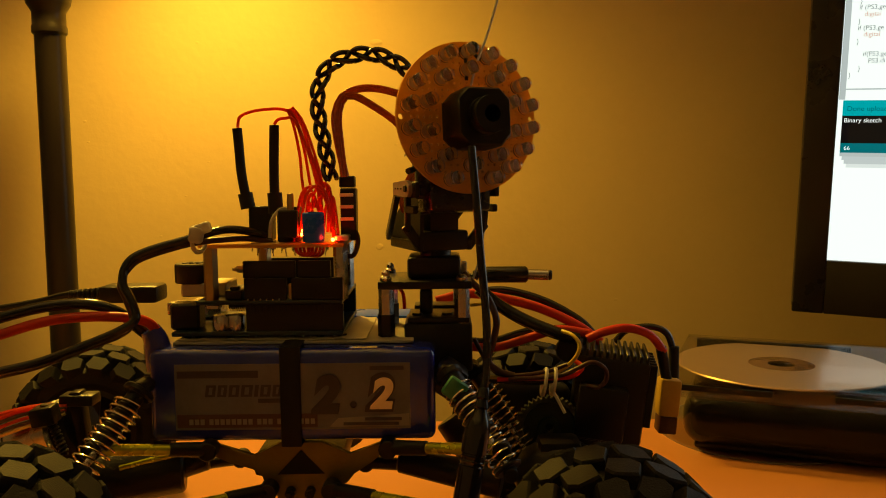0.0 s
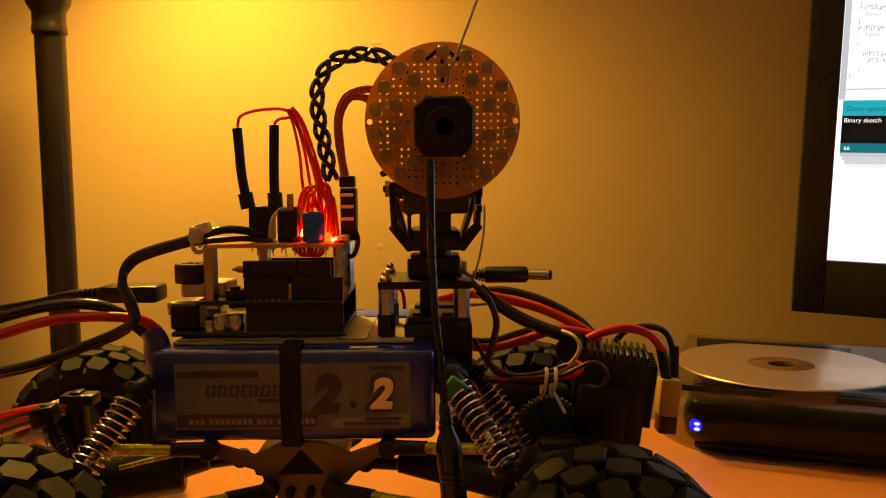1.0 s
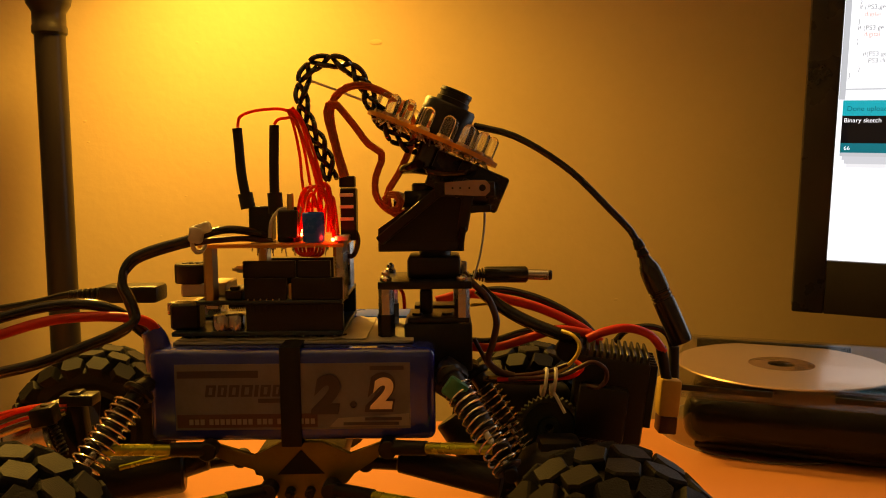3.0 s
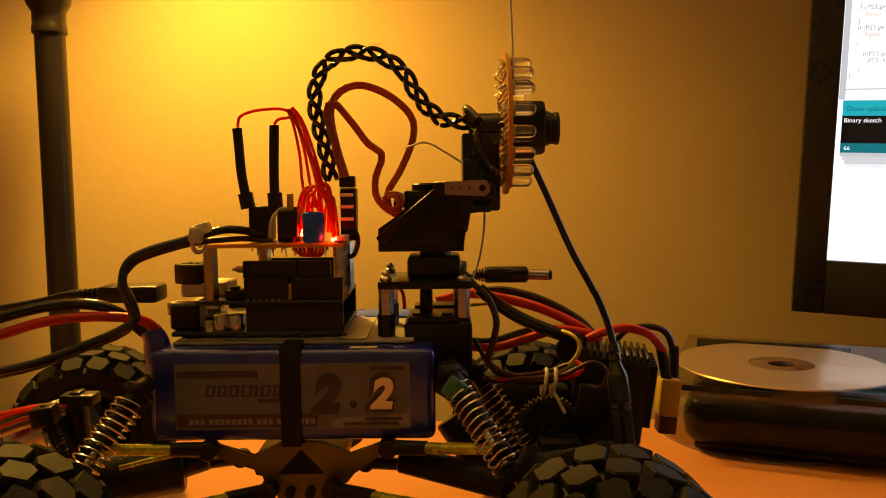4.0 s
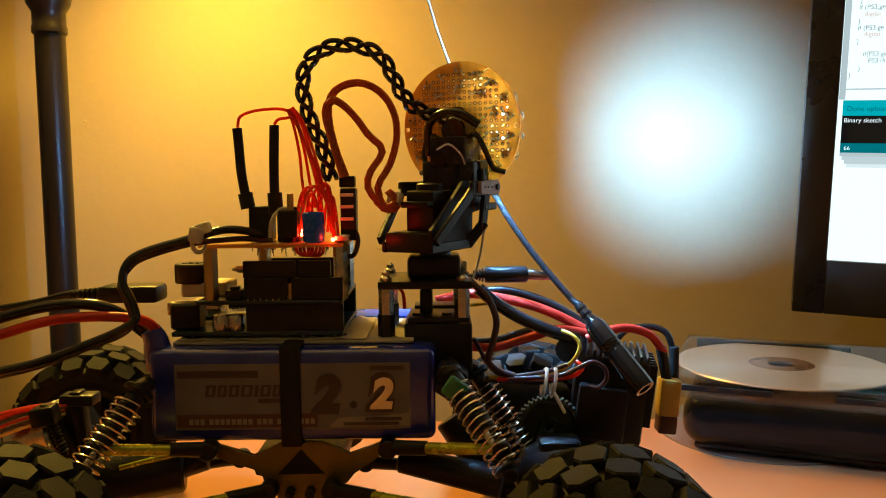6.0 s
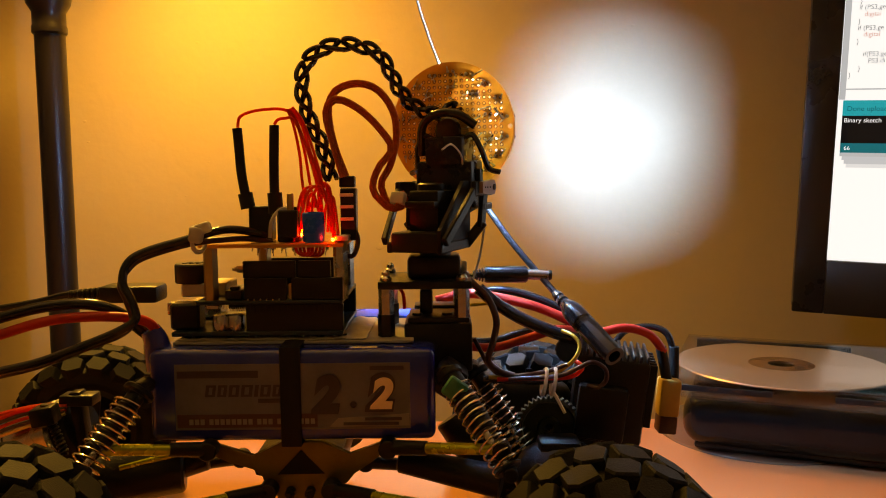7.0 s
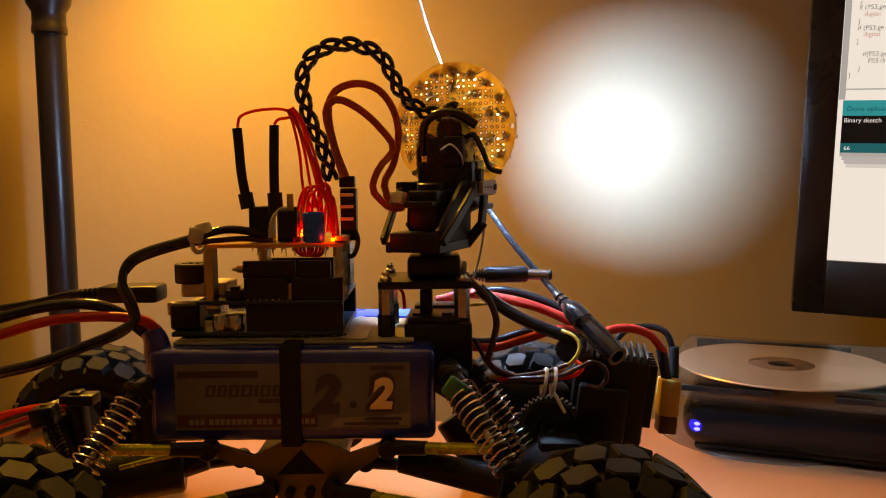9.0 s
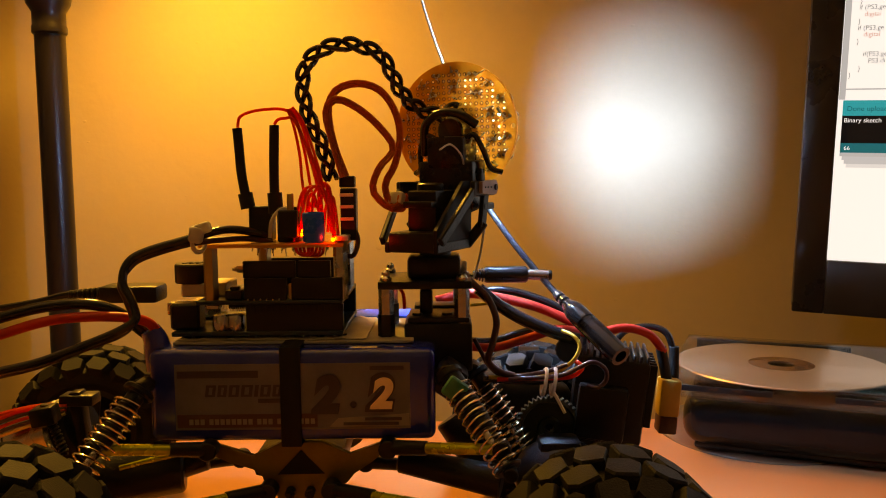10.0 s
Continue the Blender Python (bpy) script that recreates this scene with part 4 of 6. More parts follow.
def make_still_cables():
    cord("battery_lead", [(-0.1090, 0.3040, 0.0921), (-0.1117, 0.3000, 0.0985), (-0.1180, 0.2960, 0.1015), (-0.1325, 0.2930, 0.1025), (-0.1478, 0.2900, 0.1011), (-0.1686, 0.2860, 0.0950)], 0.0019, M_RED, "thick red silicone battery lead")
    cord("battery_lead", [(-0.1111, 0.3060, 0.0899), (-0.1162, 0.3020, 0.0959), (-0.1230, 0.2980, 0.1035), (-0.1333, 0.2950, 0.1070), (-0.1487, 0.2920, 0.1063), (-0.1695, 0.2880, 0.1012)], 0.0021, M_CABLE, "thick black silicone battery lead")
    cord("power_cable", [(-0.1608, 0.2720, 0.0859), (-0.1426, 0.2750, 0.0894), (-0.1260, 0.2780, 0.0951), (-0.1148, 0.2800, 0.0997), (-0.1100, 0.2820, 0.1035), (-0.1121, 0.2840, 0.1099), (-0.1156, 0.2860, 0.1162), (-0.1146, 0.2890, 0.1228), (-0.1090, 0.2920, 0.1266), (-0.0957, 0.2970, 0.1305), (-0.0836, 0.3030, 0.1336), (-0.0754, 0.3090, 0.1327), (-0.0699, 0.3140, 0.1307)], 0.0016, M_CABLE, "glossy black power cable tied to the perf board")
    cord("power_cable", [(-0.1632, 0.2760, 0.0833), (-0.1447, 0.2790, 0.0872), (-0.1279, 0.2820, 0.0931), (-0.1160, 0.2840, 0.0976), (-0.1126, 0.2860, 0.1022), (-0.1153, 0.2880, 0.1093), (-0.1180, 0.2900, 0.1152), (-0.1149, 0.2930, 0.1214), (-0.1097, 0.2960, 0.1246), (-0.0956, 0.3000, 0.1286), (-0.0831, 0.3050, 0.1299), (-0.0737, 0.3110, 0.1295), (-0.0675, 0.3150, 0.1275)], 0.0012, M_BROWN, "dark red power wire beside the black cable")
    # usb plug
    d = thing("usb_plug", (-0.1410, 0.3450, 0.1021), "black moulded usb plug in the controller board", "plug")
    bm = bmesh.new()
    span(bm, (-0.1476, 0.3380, 0.1004), (-0.1222, 0.3520, 0.1078), 0.0015)
    part("grip", bm, M_BLACK, d)
    bm = bmesh.new()
    for i in range(7):
        q0, q1 = Vector((-0.1485, 0.3440, 0.1042)), Vector((-0.1627, 0.3440, 0.1037))
        rod(bm, q0 + (q1 - q0) * i / 7, q0 + (q1 - q0) * (i + 0.7) / 7, 0.0028 - 0.00014 * i)
    tube(bm, [q0, q1, (-0.1770, 0.3430, 0.1005), (-0.1999, 0.3400, 0.0970)], 0.0016, 8)
    part("strain_relief", bm, M_BLACK, d)
    bm = bmesh.new()
    span(bm, (-0.1188, 0.3400, 0.0949), (-0.1120, 0.3480, 0.1002), 0.0004)
    part("metal_tip", bm, M_STEEL, d)
    # white zip tie
    d = thing("zip_tie", (-0.0914, 0.3010, 0.1281), "knotted white nylon tie round the power cable", "cable tie")
    bm = bmesh.new()
    c = Vector((-0.0919, 0.3000, 0.1297))
    tube(bm, [c + 0.0042 * Vector((0.3 * math.cos(a), math.cos(a), math.sin(a))) for a in [i * math.pi / 5 for i in range(11)]], 0.0009, 6, 4)
    box(bm, Vector((-0.0901, 0.2970, 0.1344)), (0.0078, 0.0045, 0.0042), pose(0, 0, 0, 0, -18, 0), 0.0012, 3)
    box(bm, Vector((-0.0915, 0.2960, 0.1323)), (0.0052, 0.0045, 0.0062), pose(0, 0, 0, 0, 14, 0), 0.0014, 3)
    part("strap", bm, M_NYLON, d)
    # leads behind the servo block
    cord("motor_lead", [(-0.0033, 0.3500, 0.0985), (0.0118, 0.3520, 0.1012), (0.0294, 0.3520, 0.0981), (0.0443, 0.3500, 0.0940), (0.0590, 0.3470, 0.0871), (0.0685, 0.3440, 0.0803)], 0.0021, M_RED, "thick red lead running to the speed controller")
    cord("motor_lead", [(0.0121, 0.3620, 0.1000), (0.0276, 0.3620, 0.1012), (0.0455, 0.3600, 0.0965), (0.0604, 0.3560, 0.0885), (0.0675, 0.3520, 0.0816)], 0.0018, M_CABLE, "thick black lead running to the speed controller")
    cord("motor_lead", [(0.0149, 0.3380, 0.1054), (0.0234, 0.3380, 0.0982), (0.0354, 0.3360, 0.0914), (0.0497, 0.3340, 0.0858), (0.0569, 0.3340, 0.0837)], 0.0027, M_CABLE, "dark sleeved lead bundle")
    cord("motor_lead", [(-0.0200, 0.3400, 0.0802), (0.0043, 0.3400, 0.0804), (0.0213, 0.3380, 0.0798), (0.0358, 0.3380, 0.0836), (0.0490, 0.3380, 0.0872), (0.0624, 0.3380, 0.0854)], 0.0019, M_RED, "thick red lead beside the servo")
    cord("motor_lead", [(0.0093, 0.3450, 0.0812), (0.0217, 0.3450, 0.0811), (0.0365, 0.3450, 0.0852), (0.0537, 0.3450, 0.0864)], 0.0018, M_CABLE, "thick black lead beside the servo")
    cord("signal_wire", [(0.0017, 0.3450, 0.0974), (0.0116, 0.3450, 0.0972), (0.0214, 0.3450, 0.0976), (0.0301, 0.3450, 0.0947)], 0.0007, M_YELLOW, "thin yellow signal wire")
    cord("servo_lead", [(0.0084, 0.3250, 0.1134), (0.0125, 0.3220, 0.1092), (0.0180, 0.3200, 0.1038), (0.0212, 0.3180, 0.0949), (0.0196, 0.3180, 0.0857), (0.0178, 0.3180, 0.0787), (0.0225, 0.3180, 0.0741), (0.0282, 0.3180, 0.0723)], 0.0014, M_BROWN, "dark brown servo lead")
    cord("servo_lead", [(0.0122, 0.3220, 0.0871), (0.0152, 0.3220, 0.0813), (0.0185, 0.3210, 0.0757), (0.0250, 0.3200, 0.0718), (0.0408, 0.3180, 0.0738), (0.0496, 0.3160, 0.0772)], 0.0009, M_BROWN, "dark brown servo lead")
    cord("signal_wire", [(0.0181, 0.3200, 0.0713), (0.0330, 0.3190, 0.0714), (0.0453, 0.3170, 0.0739), (0.0522, 0.3160, 0.0794), (0.0546, 0.3170, 0.0847), (0.0524, 0.3200, 0.0882), (0.0489, 0.3260, 0.0890)], 0.0008, M_YELLOW, "yellow and white twisted signal wire")
    cord("signal_wire", [(0.0214, 0.3180, 0.0709), (0.0372, 0.3160, 0.0717), (0.0496, 0.3150, 0.0722), (0.0543, 0.3150, 0.0745), (0.0554, 0.3160, 0.0766), (0.0530, 0.3200, 0.0780)], 0.0009, M_REDTHIN, "thin red signal wire loop")
    cord("signal_wire", [(0.0259, 0.3170, 0.0713), (0.0449, 0.3140, 0.0730), (0.0531, 0.3130, 0.0764), (0.0589, 0.3130, 0.0788), (0.0639, 0.3130, 0.0763), (0.0646, 0.3130, 0.0717), (0.0614, 0.3140, 0.0682), (0.0575, 0.3160, 0.0685)], 0.0009, M_BROWN, "dark red signal wire loop")
    cord("signal_wire", [(0.0159, 0.3220, 0.0702), (0.0365, 0.3200, 0.0691), (0.0500, 0.3180, 0.0716)], 0.0013, M_CABLE, "thin black signal wire")
    cord("aerial_wire", [(0.0178, 0.3400, 0.1408), (0.0177, 0.3400, 0.1323), (0.0159, 0.3390, 0.1203), (0.0131, 0.3370, 0.1109), (0.0119, 0.3360, 0.1073)], 0.0005, M_WHITEWIRE, "thin white aerial wire")
    for px in (958, 975):
        t = thing("cable_tie", (0.0396, 0.3120, 0.0739), "white nylon tie round thin wires", "cable tie")
        bm = bmesh.new()
        c = Vector((0.0402, 0.3160, 0.0702)) + Vector(((px - 958) * 0.00022, 0, 0))
        tube(bm, [c + Vector((0.0009 * math.sin(a), 0.0042 * math.cos(a), 0.0052 * math.sin(a))) for a in [i * math.pi / 5 for i in range(11)]], 0.00085, 6, 4)
        if px == 975:
            tube(bm, [(0.0436, 0.3120, 0.0667), (0.0455, 0.3110, 0.0633), (0.0477, 0.3100, 0.0590)], 0.0007, 6)
        part("strap", bm, M_NYLON, t)
    # connector lead with its yellow plug
    d = thing("power_connector", (0.1023, 0.3450, 0.0399), "yellow power connector hanging from red and black leads", "connector")
    bm = bmesh.new()
    tube(bm, [(0.0643, 0.3350, 0.0836), (0.0714, 0.3350, 0.0866), (0.0817, 0.3380, 0.0876), (0.0920, 0.3400, 0.0843), (0.0992, 0.3430, 0.0763)], 0.0019, 10)
    part("red_lead", bm, M_RED, d, "thick red lead")
    bm = bmesh.new()
    tube(bm, [(0.0797, 0.3520, 0.0787), (0.0851, 0.3520, 0.0839), (0.0951, 0.3520, 0.0855), (0.1022, 0.3500, 0.0829), (0.1052, 0.3490, 0.0750)], 0.0015, 10)
    part("black_lead", bm, M_CABLE, d, "black lead")
    for a, b in (((0.0979, 0.3430, 0.0783), (0.1012, 0.3450, 0.0633)), ((0.1054, 0.3490, 0.0771), (0.1051, 0.3480, 0.0625))):
        bm = bmesh.new()
        rod(bm, a, b, 0.0023)
        part("heatshrink", bm, M_MATTE, d)
    bm = bmesh.new()
    q = Vector((0.1014, 0.3450, 0.0521))
    box(bm, q + Vector((0.0005, 0, 0.0035)), (0.0090, 0.0090, 0.0165), pose(0, 0, 0, 0, 5, 0), 0.0012)
    part("housing", bm, M_YELPL, d, "yellow plastic connector housing")
    bm = bmesh.new()
    box(bm, q + Vector((-0.0003, 0, -0.0085)), (0.0080, 0.0085, 0.0080), pose(0, 0, 0, 0, 5, 0), 0.001)
    part("mouth", bm, M_BROWN, d)
    d.location.x -= 0.0035


make_still_cables()


def make_servo_block():
    z = lambda py: (-0.0033, 0.3250, 0.1330)[2] + (400 - py) * ((-0.0033, 0.3250, 0.1330)[2] - (-0.0029, 0.3250, 0.0864)[2]) / 200
    x = lambda px: (-0.0031, 0.3250, 0.1052)[0] + (px - 770) * 0.0002299
    d = thing("servo_bracket", (x(770), 0.325, DECK), "black servo under a small plate on steel standoffs", "servo mount")
    bm = bmesh.new()
    span(bm, (x(672), 0.309, z(502)), (x(832), 0.343, z(489)), 0.0004)
    part("top_plate", bm, M_BLACK, d)
    for px, yy in ((685, 0.312), (685, 0.34), (815, 0.312), (815, 0.34)):
        o = standoff(d, x(px), yy, z(600), z(502), M_STEEL, 0.003)
        bm = bmesh.new()
        lathe(bm, [(0.0022, z(489)), (0.0024, z(484)), (0.0017, z(480)), (0.0003, z(478))], pose(x(px), yy, 0), 16)
        if px == 685:
            lathe(bm, [(0.0015, z(479)), (0.0016, z(474)), (0.0008, z(470))], pose(x(px), yy, 0), 12)
        part("screw", bm, M_STEEL, o)
        if px == 685:
            bm = bmesh.new()
            lathe(bm, [(0.0034, z(604)), (0.0034, z(545))], pose(x(px), yy, 0), 6)
            part("lower_standoff", bm, M_BLACK, o, smooth=False)
    bm = bmesh.new()
    span(bm, (x(716), 0.3085, z(642)), (x(832), 0.334, z(560)), 0.001)
    span(bm, (x(722), 0.309, z(560)), (x(828), 0.332, z(550)), 0.0008)
    for px in (738, 790):
        rod(bm, (x(px), 0.316, z(552)), (x(px), 0.316, z(546)), 0.0022)
    part("steering_servo", bm, M_BLACK, d, "black boxed steering servo")
    bm = bmesh.new()
    span(bm, (x(742), 0.318, z(552)), (x(764), 0.328, z(508)), 0.001)
    span(bm, (x(730), 0.334, z(560)), (x(815), 0.345, z(546)), 0.0004)
    part("pan_servo_stem", bm, M_BLACK, d)
    bm = bmesh.new()
    tube(bm, [(-0.0187, 0.3350, 0.1064), (-0.0170, 0.3350, 0.1036), (-0.0165, 0.3350, 0.0975)], 0.0008, 6)
    part("red_wire", bm, M_REDTHIN, d)
    bm = bmesh.new()
    span(bm, (x(721), 0.3165, z(489)), (x(814), 0.3395, z(451)), 0.0015)
    part("pan_servo", bm, M_BLACK, d, "black pan servo body")
    bm = bmesh.new()
    span(bm, (x(816), 0.327, z(486)), (x(826), 0.331, z(464)), 0.0006)
    part("white_clip", bm, M_WHITEPL, d)


make_servo_block()


def make_barrel_plug():
    d = thing("barrel_plug", (0.0129, 0.3450, 0.1101), "black barrel power plug with a steel tip", "plug")
    a, b = Vector((0.0178, 0.3450, 0.1104)), Vector((0.0365, 0.3450, 0.1104))
    bm = bmesh.new()
    lathe(bm, [(0.0032, 0), (0.0036, 0.001), (0.0036, (b - a).length - 0.0008), (0.003, (b - a).length)], along(a, b), 24)
    for i in range(4):
        q = a + (a - b) * (0.02 + 0.065 * i)
        rod(bm, q, q + (a - b) * 0.05, 0.0032 - 0.0004 * i)
    tube(bm, [a, (0.0134, 0.3450, 0.1099), (0.0105, 0.3470, 0.1081), (0.0092, 0.3500, 0.1017)], 0.0015, 8)
    part("grip", bm, M_CABLE, d)
    bm = bmesh.new()
    e = Vector((0.0458, 0.3450, 0.1100))
    rod(bm, b, e, 0.0023, seg=20)
    t = part("steel_tip", bm, M_STEEL, d)
    bm = bmesh.new()
    rod(bm, e, e + (e - b).normalized() * 0.0013, 0.0023, 0.0021, seg=20)
    part("tip_insulator", bm, M_BLACK, d)


make_barrel_plug()


def make_speed_controller():
    d = thing("speed_controller", (0.0716, 0.3300, 0.0425), "black finned motor speed controller over the front axle", "motor controller")
    m = pose(0, 0, 0, 0, 7, -10)
    c = Vector((0.0697, 0.3350, 0.0606))
    bm = bmesh.new()
    box(bm, c, (0.030, 0.03, 0.036), m, 0.002)
    box(bm, c + Vector((-0.006, -0.016, -0.004)), (0.02, 0.008, 0.022), m, 0.0015)
    body = part("case", bm, M_BLACK, d)
    for i in range(11):
        bm = bmesh.new()
        box(bm, c + m @ Vector((-0.0135 + 0.0027 * i, 0, 0.0188)), (0.0012, 0.029, 0.0032), m, 0.0003, 1)
        part("fin", bm, M_BLACK, d)
    for i in range(6):
        bm = bmesh.new()
        box(bm, c + m @ Vector((0.0162, -0.0125 + 0.005 * i, 0.004)), (0.0032, 0.0016, 0.026), m, 0.0003, 1)
        part("fin", bm, M_BLACK, d)
    bm = bmesh.new()
    rod(bm, (0.0524, 0.3350, 0.0788), (0.0592, 0.3500, 0.0789), 0.0055)
    part("capacitor", bm, M_BLACK, d)


make_speed_controller()

# ---- the moving head ----
PAN_AT = Vector((-0.0032, 0.3280, 0.1165))
PIVOT = Vector((0.0, -0.0186, 0.032))     # tilt axis in the pan bracket's space
BOARD = Vector((0.0025, -0.0106, 0.0255))    # board centre in the tilting head's space
BOARD_R = 0.0285


def make_pan_bracket():
    d = new("pan_tilt_bracket")
    d.location = PAN_AT
    d.empty_display_size = 0.01
    tagged(d, "black plastic pan and tilt bracket with two small servos", "camera bracket")
    side = [(-22.5, 7), (-22.5, 16), (-5, 28), (4, 34.5), (22, 35), (23.5, 33), (23.5, 23), (12, 21.5), (11.6, 7)]
    bm = bmesh.new()
    box(bm, (0, 0.0055, 0.011), (0.02, 0.034, 0.008), None, 0.0012)
    lathe(bm, [(0.0085, -0.001), (0.0085, 0.003), (0.0065, 0.0035), (0.0065, 0.008)], None, 24)
    part("bracket_base", bm, M_BLACK, d, local=True)
    # skeleton side arms, leaning outwards
    for s in (-1, 1):
        bm = bmesh.new()
        for a, b, w in (((-21, 12), (2, 31), 4.0), ((2, 31.5), (21.5, 31.5), 6.0), ((10, 9), (11, 16.5), 4.2), ((11, 16.5), (13, 28), 4.2), ((-21, 9), (10, 9), 4.2), ((21, 24), (12, 24), 3.0)):
            av, bv = Vector(a), Vector(b)
            def at(p):
                return Vector((s * (0.0105 + 0.0062 * min(1.0, max(0.0, (p.y - 9) / 8))), -p.x / 1000, p.y / 1000))
            A, B = at(av), at(bv)
            m = along(A, B)
            box(bm, (A + B) / 2, (0.0022, w / 1000, (B - A).length + w / 1400), m.to_3x3().to_4x4(), 0.0005, 1)
        part("side_arm", bm, M_BLACK, d, local=True)
        bm = bmesh.new()
        pts = [(-f / 1000, z / 1000) for f, z in side]
        vs = [[bm.verts.new((s * x, y, z)) for y, z in pts] for x in (0.0112, 0.0098)]
        bm.faces.new(vs[0])
        bm.faces.new(vs[1][::-1])
        for i in range(len(pts)):
            bm.faces.new((vs[0][i], vs[1][i], vs[1][(i + 1) % len(pts)], vs[0][(i + 1) % len(pts)]))
        if s < 0:
            part("side_plate", bm, M_MATTE, d, local=True, smooth=False)
        else:
            bm.free()
    bm = bmesh.new()
    box(bm, (0, 0.001, 0.0225), (0.0125, 0.0225, 0.017), None, 0.0008)
    box(bm, (0, 0.001, 0.0255), (0.0125, 0.031, 0.0025), None, 0.0005)
    rod(bm, (0, 0.004, 0.03), (0, 0.004, 0.034), 0.0055)
    part("lower_servo", bm, M_BLACK, d, local=True)
    bm = bmesh.new()
    pts = [(0.0145, 0.0022), (0.003, 0.0031), (-0.0012, 0.003), (-0.003, 0.0012), (-0.003, -0.0014), (-0.0012, -0.0031), (0.003, -0.0031), (0.0145, -0.0024)]
    vs = [[bm.verts.new((x, PIVOT.y + y, PIVOT.z + z)) for y, z in pts] for x in (-0.0195, -0.0179)]
    bm.faces.new(vs[0])
    bm.faces.new(vs[1][::-1])
    for i in range(len(pts)):
        bm.faces.new((vs[0][i], vs[1][i], vs[1][(i + 1) % len(pts)], vs[0][(i + 1) % len(pts)]))
    horn = part("servo_horn", bm, M_HORN, d, "greyish pink plastic servo horn", local=True)
    bm = bmesh.new()
    rod(bm, (-0.0203, PIVOT.y, PIVOT.z), (-0.0175, PIVOT.y, PIVOT.z), 0.0013)
    for k in (0.005, 0.0085, 0.0115):
        rod(bm, (-0.0198, PIVOT.y + k, PIVOT.z), (-0.0194, PIVOT.y + k, PIVOT.z), 0.0004, seg=8)
    part("horn_screw", bm, M_BLACK, horn, local=True)
    bm = bmesh.new()
    box(bm, (0.0095, 0.0150, 0.0280), (0.006, 0.004, 0.005), pose(0, 0, 0, 20), 0.0008)
    part("white_clip", bm, M_WHITEPL, d, local=True)
    return d


def perf_disc(name, R, pitch, hole, thick, skip):
    """A round board with a grid of real holes, facing along y."""
    cu = bpy.data.curves.new(name, "CURVE")
    cu.dimensions, cu.fill_mode, cu.extrude = "2D", "BOTH", thick / 2
    def ring(cx, cy, r, n):
        sp = cu.splines.new("POLY")
        sp.points.add(n - 1)
        sp.use_cyclic_u = True
        for i, p in enumerate(sp.points):
            a = 2 * math.pi * i / n
            p.co = (cx + r * math.cos(a), cy + r * math.sin(a), 0, 1)
    ring(0, 0, R, 96)
    spots = []
    k = int(R / pitch) + 1
    for i in range(-k, k + 1):
        for j in range(-k, k + 1):
            x, y = i * pitch, j * pitch
            if x * x + y * y < (R - 0.0032) ** 2:
                spots.append((x, y))
    for x, y in spots:
        if not skip(x, y):
            ring(x, y, hole, 8)
    for x in (-1, 1):
        ring(x * (R - 0.0017), 0, 0.0011, 16)
    tmp = new(name, cu)
    me = bpy.data.meshes.new_from_object(tmp.evaluated_get(bpy.context.evaluated_depsgraph_get()))
    bpy.data.objects.remove(tmp)
    me.transform(pose(0, 0, 0, 90))
    me.transform(Matrix.Translation(BOARD))
    me.materials.clear()
    me.materials.append(M_PERF)
    return me, spots


LED_SPOTS = []
for _i in range(18):
    _a = 2 * math.pi * (_i + 0.5) / 18
    if not 4.5 < _a < 4.95:
        LED_SPOTS.append((0.0245 * math.cos(_a), 0.0245 * math.sin(_a)))
for _i in range(10):
    _a = 2 * math.pi * (_i + 0.5) / 10
    LED_SPOTS.append((0.0178 * math.cos(_a), 0.0178 * math.sin(_a)))


